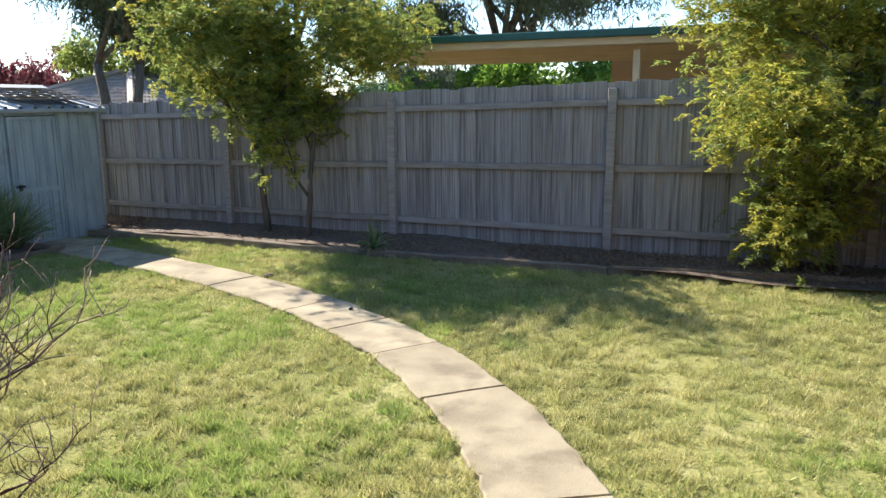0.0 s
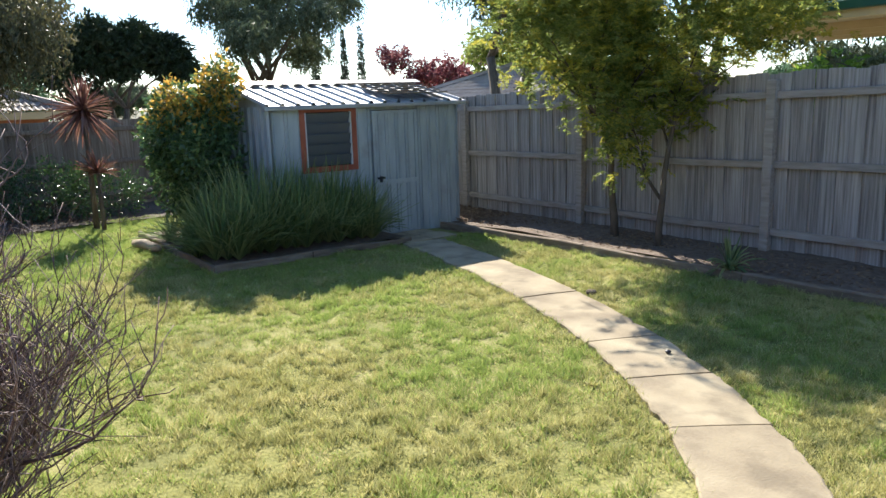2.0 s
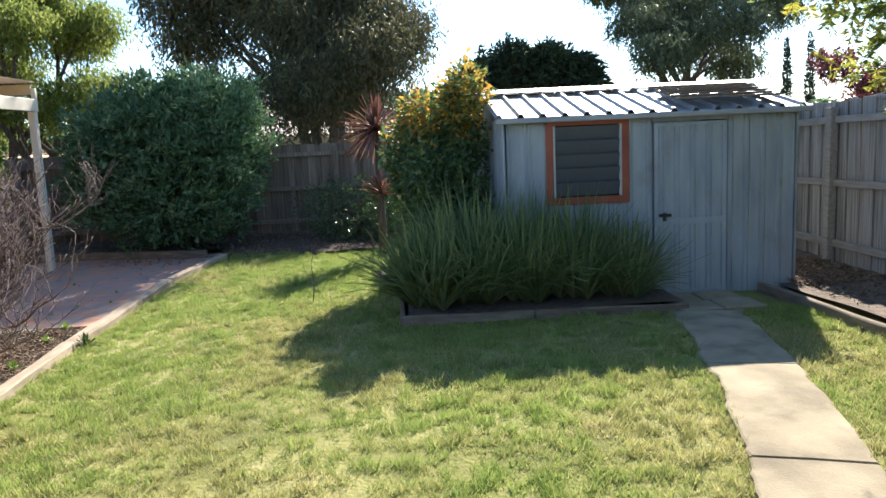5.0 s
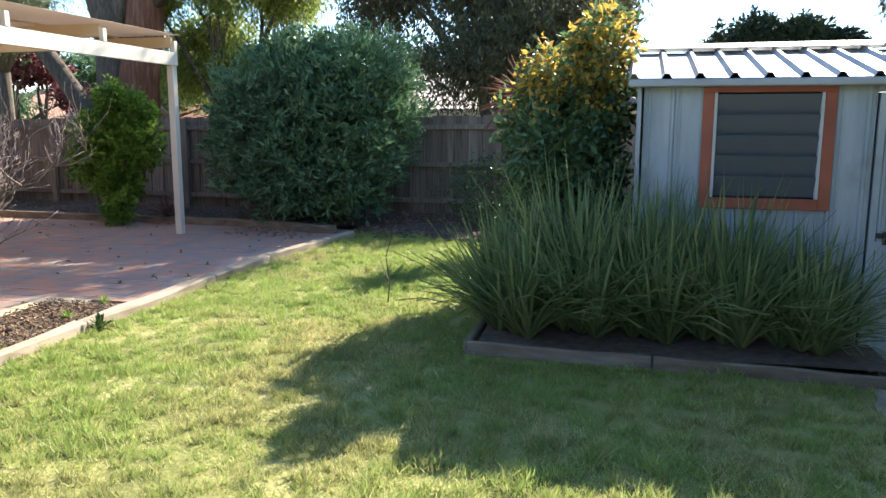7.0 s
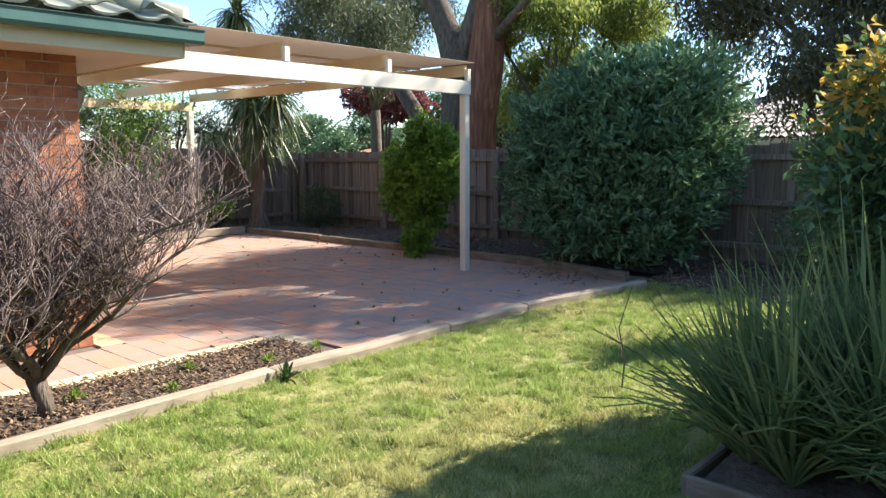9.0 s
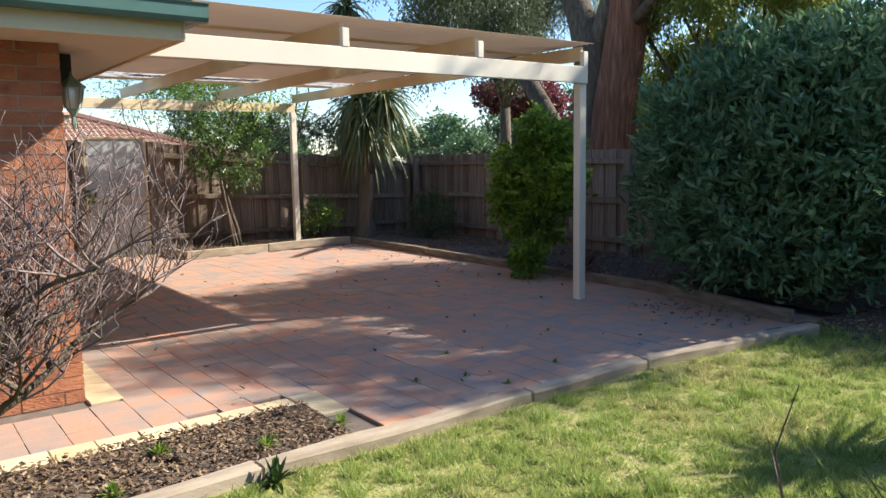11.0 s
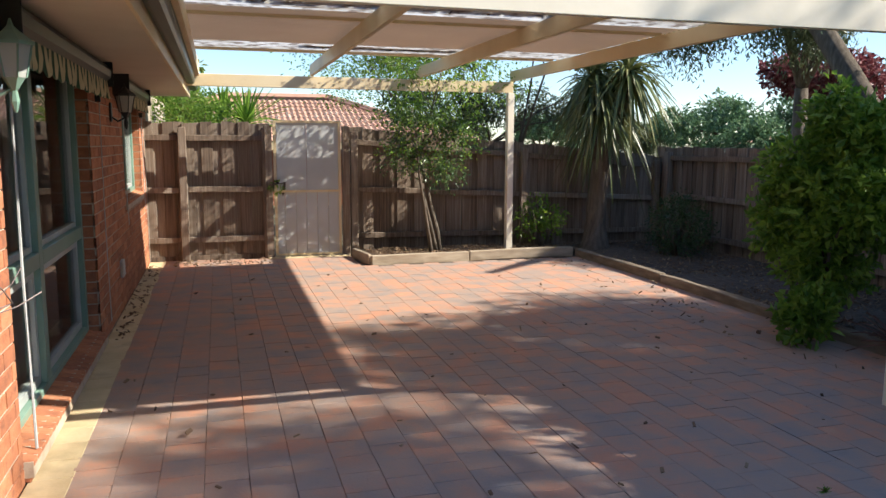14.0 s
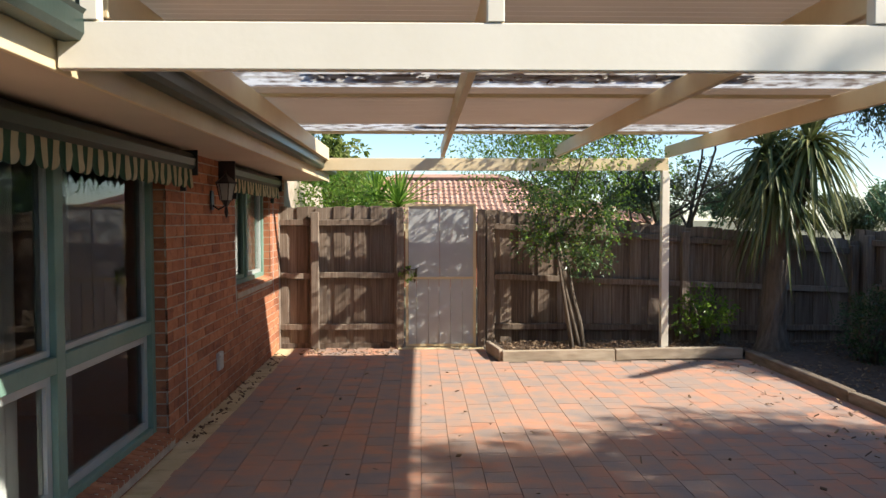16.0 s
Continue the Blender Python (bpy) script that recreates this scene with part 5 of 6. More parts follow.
def swords(name, label, base, heads, leaf, length, width, count, seed, category="plant", droop=0.5, trunk=None, bottom=-1.0):
    """Heads (x, y, z, scale) of long arching pointed leaves, on a trunk where one is given."""
    t = thing(name, label, category, base)
    r = np.random.default_rng(seed)
    if trunk:
        bm = bmesh.new()
        for pts, rr in trunk:
            tube(bm, pts, rr, 10)
        part("trunk", bm, M_BARK, t, smooth=True)
    for hx, hy, hz, sc in heads:
        n = count
        a = r.uniform(0, 6.283, n)
        el = r.uniform(bottom, 1.45, n)
        ln = length * sc * r.uniform(0.7, 1.15, n)
        k = 5
        u = np.linspace(0, 1, k)
        d0 = np.stack([np.cos(a) * np.cos(el), np.sin(a) * np.cos(el), np.sin(el)], 1)
        c = np.array([hx, hy, hz]) + d0[:, None] * (u[None, :, None] * ln[:, None, None])
        c[..., 2] -= droop * (u[None] ** 2) * ln[:, None] * np.cos(el)[:, None] * r.uniform(0.4, 1.2, n)[:, None]
        side = np.stack([-np.sin(a), np.cos(a), np.zeros(n)], 1)
        w = width * np.array([0.7, 1.0, 0.9, 0.6, 0.05])[None, :, None] * 0.5
        lift = np.array([0, 0, 1.0]) * width * 0.25
        l, m, q = c - side[:, None] * w + lift, c, c + side[:, None] * w + lift
        v = np.stack([l, m, q], 2).reshape(-1, 3)
        b = np.arange(n)[:, None, None] * (3 * k) + np.arange(k - 1)[None, :, None] * 3
        f = np.concatenate([b + np.array([0, 1, 4, 3]), b + np.array([1, 2, 5, 4])], 1).reshape(-1, 4)
        child("leaf_head", mesh_np("leaf_head", v, f), leaf, t)
    return t


swords("yucca_tree", "tall yucca with a thick trunk and drooping sword leaves", (-11.9, -6.8, 0.03),
       [(-0.05, 0, 2.1, 0.95), (-0.3, 0.25, 2.5, 0.85), (0.05, -0.1, 2.45, 0.8), (-0.1, -0.65, 4.15, 0.8)], L_YUCCA, 0.84, 0.05, 180, 111, "yucca", 1.25,
       [([(0, 0, -0.05), (0, 0, 0.1), (0.0, 0, 0.6), (-0.05, 0, 1.3), (-0.05, 0, 1.95)], [0.30, 0.20, 0.145, 0.12, 0.10]),
        ([(0.0, 0, 1.0), (-0.2, 0.1, 1.7), (-0.3, 0.25, 2.35)], [0.10, 0.09, 0.07]),
        ([(0.0, 0, 1.3), (-0.1, -0.4, 2.4), (-0.1, -0.65, 4.15)], [0.09, 0.08, 0.07])])
swords("red_cordyline", "tall dark red cordyline with spiky heads near the back fence", (-10.6, 4.2, 0.0),
       [(0, 0, 1.75, 1.0)], L_REDSW, 0.55, 0.04, 150, 121, "cordyline", 0.35, [([(0, 0, -0.05), (0.02, 0, 0.8), (0, 0, 1.75)], [0.05, 0.04, 0.03])])
swords("red_cordyline", "short dark red cordyline under the tall one", (-10.35, 4.25, 0.0),
       [(0, 0, 0.85, 1.0)], L_REDSW, 0.4, 0.035, 70, 122, "cordyline", 0.3, [([(0, 0, -0.05), (0, 0, 0.85)], [0.035, 0.025])], bottom=0.0)
swords("spiky_clump", "small dark spiky plant at the foot of the bright shrub", (-11.5, -1.2, 0.03), [(0, 0, 0.05, 1.0)], L_REDSW, 0.42, 0.03, 50, 123, "plant", 0.4, bottom=0.2)
swords("lily_clump", "small strappy lily with a bud stalk on the mulch edge", (-2.5, 8.15, 0.06), [(0, 0, 0.0, 1.0)], L_STRAP, 0.42, 0.035, 46, 124, "plant", 1.0, bottom=0.5)
swords("agapanthus", "pale strappy leaves at the edge of the shed bed", (-8.3, 4.6, 0.06), [(0, 0, 0.0, 1.0)], L_STRAP, 0.55, 0.028, 60, 125, "plant", 0.5, bottom=0.3)
stalk = thing("bud_stalk", "thin flower stalk rising from the lily clump", "flower stalk", (-2.5, 8.12, 0.06))
bm = bmesh.new()
tube(bm, [(0, 0, 0), (0.01, 0, 0.2), (0.0, 0, 0.38), (0, 0, 0.40), (0, 0, 0.44)], [0.005, 0.004, 0.004, 0.012, 0.003], 6)
part("stalk", bm, L_STRAP, stalk)
for k, (x, y, h, s) in enumerate(((-6.62, 4.72, 1.0, 1.0), (-6.72, 5.15, 1.15, 1.1), (-6.68, 5.6, 1.1, 1.05), (-6.7, 6.05, 1.05, 1.05), (-6.66, 6.5, 0.9, 0.95), (-7.2, 4.85, 0.95, 1.0), (-6.9, 4.62, 0.7, 1.0))):
    t = swords("flax_clump", "dense tall clump of narrow grey-green strappy leaves before the shed", (x, y, 0.05),
               [(0, 0, 0.0, s), (0.08, 0.1, 0.0, s * 0.95), (-0.05, -0.12, 0.0, s), (0.0, 0.0, 0.02, s * 0.8)], L_STRAP, 1.0 * h, 0.022, 120, 130 + k, "strappy plant", 0.55, bottom=0.72)
    t["group"] = "strappy clumps before the shed"
swords("weed_clump", "small leafy weed at the sleeper edge", (-6.18, 1.80, 0.0), [(0, 0, 0.0, 1.0)], L_DARK, 0.13, 0.03, 30, 140, "weed", 0.4, bottom=0.3)
wr = random.Random(3)
for k in range(9):
    swords("weed_clump", "small green weed growing in the dry mulch", (-6.7 + 0.42 * k + wr.uniform(-0.1, 0.1), wr.uniform(1.15, 1.6), 0.03), [(0, 0, 0.0, 1.0)], L_BRIGHT, 0.09, 0.012, 34, 200 + k, "weed", 0.5, bottom=0.4)
for k in range(6):
    swords("weed_tuft", "small tuft of grass growing in a paving joint", (-8.6 + wr.uniform(-1.6, 1.4), wr.uniform(0.4, 1.45), 0.003), [(0, 0, 0.0, 1.0)], L_BRIGHT, 0.045, 0.005, 30, 220 + k, "weed", 0.7, bottom=0.2)
log = thing("log", "short bleached log lying at the corner of the shed bed", "log", (-8.15, 4.25, 0.07))
bm = bmesh.new()
tube(bm, [(-0.35, -0.05, 0.0), (-0.1, 0, 0.02), (0.15, 0.05, 0.0), (0.4, 0.03, 0.03)], [0.05, 0.065, 0.06, 0.04], 9)
part("wood", bm, M_SLEEPER_L, log, smooth=True)

def pebble(name, label, x, y, z, size, material, category):
    t = thing(name, label, category, (x, y, z))
    bm = bmesh.new()
    bmesh.ops.create_icosphere(bm, subdivisions=2, radius=size)
    for v in bm.verts:
        v.co *= 1 + 0.25 * noise.noise(v.co * 40 + Vector((x, y, 0)))
        v.co.z *= 0.6
    part("body", bm, material, t, smooth=True)


pebble("stone", "dark rounded stone at the grassy edge of the path", -2.95, 6.70, 0.02, 0.05, M_MULCH, "stone")
pebble("stone", "small dark stone lying on the concrete path", -1.45, 5.83, 0.045, 0.022, M_DARK, "stone")
pebble("stone", "brown stone in the dry mulch strip", -5.9, 1.3, 0.04, 0.04, M_MULCH, "stone")
for k, (x, y) in enumerate(((-7.4, 3.55), (-8.9, 4.1))):
    t = thing("sapling_stick", "thin bare pale stick standing in the grass", "stick", (x, y, 0))
    bm = bmesh.new()
    tube(bm, [(0, 0, -0.03), (0.02, 0.03, 0.2), (0.08, 0.02, 0.42), (0.06, 0.09, 0.68)], [0.006, 0.005, 0.004, 0.002], 6)
    if k == 0:
        tube(bm, [(0.02, 0.03, 0.2), (-0.05, -0.06, 0.34), (-0.04, -0.08, 0.42)], [0.004, 0.003, 0.002], 5)
    part("stick", bm, M_TWIG, t)
shrub("ivy_sprig", "small green sprig growing through the gap beside the gate", (-7.42, -7.42, 0.9), [(0, 0.02, 0.08, 0.09, 0.05, 0.08)], L_BRIGHT, 10, 5, (0.05, 0.03), 191, stems=2, category="plant")

# ---- beyond the fences ----
gum = thing("gum_tree", "very large gum with red-brown stringy trunk behind the back fence", "tree", (-17.5, -5.8, -0.05))
bm = bmesh.new()
tube(bm, [(0, -0.2, -0.1), (0.0, -0.12, 1.2), (0.05, -0.02, 2.4), (0.02, 0.2, 3.6), (0.0, 0.4, 5.2), (0, 0.9, 9.0)], [0.66, 0.52, 0.45, 0.43, 0.36, 0.2], 14)
part("trunk", bm, M_BARK_R, gum, smooth=True)
bm = bmesh.new()
tube(bm, [(0.1, -0.55, 0.2), (0.05, -0.66, 2.4), (0.0, -0.7, 3.7), (0.0, -1.05, 4.6), (0.0, -1.6, 5.6), (0, -2.4, 9)], [0.46, 0.40, 0.38, 0.30, 0.27, 0.12], 12)
tube(bm, [(0.0, -0.66, 3.5), (-0.1, -0.45, 4.3), (-0.2, -0.2, 5.2), (-0.4, 0.1, 8.0)], [0.26, 0.22, 0.19, 0.1], 10)
tube(bm, [(0.1, -0.75, 1.0), (0.1, -1.5, 1.9), (0.1, -2.1, 2.7), (0.2, -3.0, 3.9), (0.1, -4.0, 4.6), (0.2, -5.2, 5.7), (0.3, -6.6, 6.4)], [0.26, 0.23, 0.21, 0.19, 0.16, 0.15, 0.09], 10)
tube(bm, [(0.1, 0.6, 4.2), (0.6, 1.6, 4.6), (1.5, 2.8, 4.9)], [0.14, 0.1, 0.04], 8)
part("limb", bm, M_BARK, gum, smooth=True)


def hanging(name, t, centres, radius, per, leaf, lsize, seed, length=0.9, scatter=0.45):
    """Drooping strings of leaves round the centres."""
    r = np.random.default_rng(seed)
    c = np.array(centres, float)
    st = np.repeat(c, per, 0) + unit(r.normal(size=(len(c) * per, 3))) * (r.uniform(0.1, 1, len(c) * per) ** 0.6)[:, None] * radius * np.array([1, 1, 0.6])
    k = 9
    u = np.linspace(0, 1, k)
    p = np.repeat(st[:, None], k, 1)
    p[..., 2] -= u[None] * length * r.uniform(0.3, 1, len(st))[:, None]
    p += r.normal(size=p.shape) * 0.07 + (r.normal(size=(len(st), 1, 3)) * scatter * 0.3) * u[None, :, None]
    child(name, leaves(name, p.reshape(-1, 3), *lsize, droop=1.1, seed=seed), leaf, t)


hanging("crown", gum, [(0.6, -5.6, 5.2), (1.2, -4.4, 6.0), (0.5, -3.2, 5.0), (0.2, -7.0, 4.6), (0, -1.5, 8), (1.4, -2.2, 6.9), (-0.6, -4.3, 4.4), (1.5, -6.3, 6.8)], 1.15, 420, L_GUM, (0.14, 0.04), 151)


def big_tree(name, label, base, height, crown, leaf, seed, per=150, lsize=(0.16, 0.045), radius=0.16, bark=None, string=0.9, stems=3, size=0.9):
    """A loose-crowned tree: limbs up into the crown's centres (x, y, z, r from the base)."""
    t = thing(name, label, "tree", base)
    r = random.Random(seed)
    bm = bmesh.new()
    for k in range(stems):
        a = 2 * math.pi * k / stems + r.random()
        s = Vector((0.12 * math.cos(a), 0.12 * math.sin(a), -0.1))
        f = Vector((0.5 * math.cos(a), 0.5 * math.sin(a), height * 0.35))
        tube(bm, [s, s.lerp(f, 0.5), f], [radius, radius * 0.85, radius * 0.7], 8)
        for c in crown[k::stems]:
            e = Vector(c[:3])
            mid = f.lerp(e, 0.5) + Vector((r.uniform(-0.3, 0.3), r.uniform(-0.3, 0.3), r.uniform(0, 0.3)))
            tube(bm, [f, mid, e], [radius * 0.5, radius * 0.3, radius * 0.08], 6)
            for q in range(5):
                g = e + Vector((r.uniform(-1, 1), r.uniform(-1, 1), r.uniform(-0.4, 1))) * c[3]
                tube(bm, [mid.lerp(e, 0.6), mid.lerp(g, 0.7), g], [radius * 0.15, radius * 0.1, radius * 0.03], 5)
    part("trunk", bm, bark or M_BARK, t, smooth=True)
    if string > 0:
        hanging("crown", t, [c[:3] for c in crown], np.mean([c[3] for c in crown]) * 1.15, int(per * 1.7), leaf, lsize, seed, string)
    else:
        p, o = crown_points([(c[0], c[1], c[2], c[3], c[3], c[3] * 0.75) for c in crown], per * len(crown) // 2, 9, seed, 0.8)
        child("crown", leaves("crown", p, *lsize, out=o * 0.6, seed=seed), leaf, t)
    return t


def ring(n, rx, ry, z0, z1, size, seed):
    r = random.Random(seed)
    return [(math.cos(i * 2.4) * rx * math.sqrt((i + 0.5) / n), math.sin(i * 2.4) * ry * math.sqrt((i + 0.5) / n), r.uniform(z0, z1), size) for i in range(n)]


# Clusters above z 6.5, mostly out of view, are added to shade the patio.
big_tree("pepper_tree", "broad drooping willowy tree with several trunks behind the back fence", (-17.2, 2.9, 0), 5.5, ring(18, 2.4, 2.1, 2.9, 6.0, 0.9, 1) + [(0.3, 1.7, 7.3, 0.9), (0.2, -2.0, 6.9, 0.8), (-0.4, -1.0, 7.4, 0.8), (0.2, 0.6, 8.0, 0.8), (0.2, -2.9, 5.0, 0.8), (-0.3, -3.2, 5.9, 0.8), (0.0, -2.6, 4.2, 0.8)], L_WILLOW, 161, per=250, lsize=(0.13, 0.04), string=1.1, stems=4)
big_tree("pepper_tree", "light olive feathery tree with pale trunks behind the back fence", (-19.2, -4.4, 0), 4.5, ring(13, 1.9, 2.2, 2.6, 6.0, 0.85, 2), L_FEATHER, 162, per=260, lsize=(0.13, 0.045), string=0.5, stems=5)
big_tree("gum_tree", "open-crowned gum tree against the sky behind the shed", (-34.7, 17.5, 0), 8, ring(13, 4.2, 4.2, 4.6, 9.6, 1.35, 3), L_GUM, 163, per=230, lsize=(0.22, 0.07), string=0.8, stems=4, radius=0.2)
big_tree("round_pine", "dark rounded pine crown far behind the shed", (-34.3, 10.7, 0), 5, [(x, y, z, 1.05) for x, y, z in ((0, -2, 4.2), (0, -0.8, 4.8), (0, 0.8, 4.7), (0, 2.1, 4.2), (0, -2.6, 3.6), (0, 0, 3.8), (0, 2.4, 3.6))], L_PINE, 164, per=900, lsize=(0.3, 0.1), string=0, stems=2)
big_tree("plum_tree", "red-leaved plum tree beyond the neighbouring roof", (-26, 22.5, 0), 3.4, ring(8, 2.2, 2.6, 2.2, 3.9, 0.8, 4), L_RED, 165, per=260, lsize=(0.16, 0.09), string=0, stems=3)
big_tree("plum_tree", "dark red plum tree beyond the corner of the yard", (-22, -13.2, 0), 3.6, ring(7, 1.2, 1.6, 2.2, 3.5, 0.65, 5), L_RED, 166, per=300, lsize=(0.14, 0.09), string=0, stems=3)
big_tree("gum_tree", "tall gum with drooping dark leaves behind the neighbour's patio roof", (-4.8, 20, 0), 9, ring(12, 3.6, 2.2, 4.2, 7.8, 1.1, 6), L_GUM, 167, per=260, lsize=(0.22, 0.04), string=1.2, stems=3, radius=0.2)
big_tree("gum_tree", "leaning gum with hanging leaves above the grey fence", (-13.6, 15.2, 0), 8, ring(7, 1.9, 1.5, 4.4, 6.6, 0.8, 7), L_GUM, 168, per=260, lsize=(0.2, 0.04), string=1.2, stems=2, radius=0.16)
big_tree("gum_tree", "dense gum tree beyond the grey fence", (-11.3, 20, 0), 8, ring(9, 2.4, 2, 3.8, 7.6, 1.1, 17), L_GUM, 178, per=220, lsize=(0.2, 0.05), string=1.0, stems=3, radius=0.2)
big_tree("leafy_tree", "broad grey-green tree behind the gate fence", (-11.6, -10.2, 0), 3.8, ring(10, 2.2, 1.2, 1.9, 3.7, 0.62, 8), L_GUM, 169, per=420, lsize=(0.075, 0.03), string=0, stems=5, radius=0.06)
big_tree("leafy_tree", "yellow-green bushy tree behind the side fence", (-5.2, -15.5, 0), 3.6, ring(7, 1.5, 1.2, 1.8, 3.3, 0.7, 9), L_FEATHER, 170, per=300, lsize=(0.16, 0.08), string=0, stems=3)
big_tree("gum_tree", "tall gum with hanging leaves past the corner of the yard", (-19.5, -11.5, 0), 8, ring(7, 1.8, 2.0, 4.6, 7.2, 0.85, 10), L_GUM, 171, per=170, lsize=(0.15, 0.03), string=1.3, stems=1, radius=0.2)
big_tree("leafy_tree", "rounded olive tree beyond the back fence", (-27, -12, 0), 4, ring(9, 3, 3, 1.8, 4.2, 1.1, 11), L_OLIVE, 172, per=380, lsize=(0.2, 0.08), string=0, stems=3)
big_tree("leafy_tree", "rounded green tree beyond the corner of the yard", (-25, -20, 0), 3.4, ring(7, 3, 3, 1.6, 3.2, 1.0, 12), L_OLIVE, 173, per=300, lsize=(0.2, 0.08), string=0, stems=3)
big_tree("leafy_tree", "pale green tree beyond the grey fence", (-3.5, 17, 0), 3, ring(6, 3.0, 1.5, 1.6, 2.7, 0.8, 13), L_BRIGHT, 174, per=300, lsize=(0.16, 0.08), string=0, stems=3)
big_tree("leafy_tree", "yellow-green tree beyond the corner behind the tiled roof", (-17.5, 21, 0), 4, ring(8, 3.0, 2.5, 2.2, 4.0, 0.9, 14), L_FEATHER, 175, per=320, lsize=(0.18, 0.08), string=0, stems=3)
shrub("dense_shrub", "deep green bushy shrub behind the side fence near the house", (-6.2, -9.2, 0), [(0, 0, 1.7, 0.75, 0.6, 0.75)], L_BRIGHT, 700, 6, (0.07, 0.03), 176)
swords("palm_clump", "yellow-green spiky palm behind the fence", (-7.2, -11.5, 0), [(0, 0, 1.9, 1.0), (0.4, 0, 2.0, 0.8)], L_BRIGHT, 0.95, 0.05, 70, 177, "palm", 0.35, bottom=0.1, trunk=[([(0, 0, 0), (0, 0, 1.9)], [0.1, 0.08])])
for k, (x, y, h) in enumerate(((-44, 27.5, 6.3), (-46, 30.0, 6.8), (-42, 24.3, 5.4), (-33, 8.3, 5.2), (-34, 9.6, 6.0))):
    t = thing("cypress", "slim dark pencil cypress far off", "tree", (x, y, 0))
    bm = bmesh.new()
    tube(bm, [(0, 0, -0.1), (0, 0, h * 0.9)], [0.1, 0.03], 6)
    part("trunk", bm, M_BARK, t)
    p, o = crown_points([(0, 0, h * q, 0.36 * (1.25 - q), 0.36 * (1.25 - q), h * 0.13) for q in (0.2, 0.35, 0.5, 0.65, 0.8, 0.9)], 500, 4, 180 + k, 0.5)
    child("crown", leaves("crown", p, 0.2, 0.08, out=o, droop=-0.8, seed=k), L_PINE, t)


def neighbour(label, place, turn, w, d, eave, pitch, tile, wall=M_BRICK):
    """A low tiled house: walls, hipped roof with ribs of tiles."""
    t = thing("neighbour_house", label, "house", place)
    t.rotation_euler = (0, 0, radians(turn))
    part("wall", bar(-w / 2 + 0.5, -d / 2 + 0.5, -0.1, w / 2 - 0.5, d / 2 - 0.5, eave, 0), wall, t)
    part("fascia", bar(-w / 2, -d / 2, eave - 0.02, w / 2, d / 2, eave + 0.16, 0.01), M_CREAM, t)
    rise = math.tan(radians(pitch))
    for side, (length, depth) in enumerate(((w, d), (d, w), (w, d), (d, w))):
        run = min(d, w) / 2
        v, f = [], []
        rows, cols = int(run / 0.3), int(length / 0.15)
        for j in range(rows):
            for i in range(cols):
                x = -length / 2 + (i + 0.5) * 0.15
                p0 = j * 0.3
                if abs(x) > length / 2 - p0 - 0.1:
                    continue
                zz = eave + 0.16 + p0 * rise
                for dx, hh in ((-0.075, 0.0), (0.0, 0.045), (0.075, 0.0)):
                    v.append((x + dx, -depth / 2 + p0, zz + hh + 0.025))
                    v.append((x + dx, -depth / 2 + p0 + 0.33, zz + 0.33 * rise + hh))
                b = len(v) - 6
                f += [(b, b + 2, b + 3, b + 1), (b + 2, b + 4, b + 5, b + 3)]
        child("roof", mesh_np("roof", np.array(v), np.array(f)), tile, t, place=Matrix.Rotation(radians(90 * side), 4, "Z"), kind="stuff")
    bm = bmesh.new()
    q = min(w, d) / 2
    ends = [(-(w - d) / 2, 0) if w > d else (0, -(d - w) / 2), ((w - d) / 2, 0) if w > d else (0, (d - w) / 2)]
    zt = eave + 0.16 + q * rise
    for sx, sy in ((-1, -1), (-1, 1), (1, -1), (1, 1)):
        e = ends[0] if ((w > d and sx < 0) or (w <= d and sy < 0)) else ends[1]
        tube(bm, [(sx * w / 2, sy * d / 2, eave + 0.2), (e[0], e[1], zt + 0.06)], [0.11, 0.11], 6)
    tube(bm, [(*ends[0], zt + 0.06), (*ends[1], zt + 0.06)], [0.11, 0.11], 6)
    part("ridge_cap", bm, tile, t)
    return t


neighbour("low house with pale grey-brown tiled roof behind the back fence", (-24, 1.3, 0), 0, 9, 9, 1.6, 20, M_TILE_W)
neighbour("low house with orange terracotta tiled roof behind the gate", (-8.4, -20, 0), 0, 10, 7, 1.40, 20, M_TILE_R)
neighbour("low house with pale tiled roof beyond the shed and grey fence", (-17.6, 19.5, 0), 0, 6, 6, 1.6, 20, M_TILE_W)
neighbour("low house with faded orange roof past the corner of the yard", (-31, -17, 0), 0, 9, 12, 1.4, 18, M_TILE_R)

npr = thing("neighbour_patio_roof", "neighbour's patio roof with green gutter and brown underside", "patio roof", (0, 0, 0))
part("ceiling", bar(-4.5, 10.5, 2.56, 9.0, 14.5, 2.60, 0), M_SOFFIT, npr)
part("fascia", bar(-4.6, 10.44, 2.51, 9.0, 10.5, 2.62, 0.005), M_CREAM, npr)
part("fascia", bar(-4.66, 10.44, 2.51, -4.6, 14.5, 2.62, 0.005), M_CREAM, npr)
part("gutter", bar(-4.68, 10.35, 2.60, 9.0, 10.46, 2.70, 0.01), M_GREEN, npr)
for y in (11.5, 12.5, 13.5):
    part("rafter", bar(-4.6, y - 0.03, 2.46, 9.0, y + 0.03, 2.558, 0), M_CREAM, npr)
for x in (0.1, 3.4, 6.6):
    part("post", bar(x - 0.045, 10.56, 0, x + 0.045, 10.65, 2.44, 0.004), M_CREAM, npr)
part("house_wall", bar(-1.0, 14.5, 0, 9.0, 14.7, 2.6, 0), M_PANELR, npr)


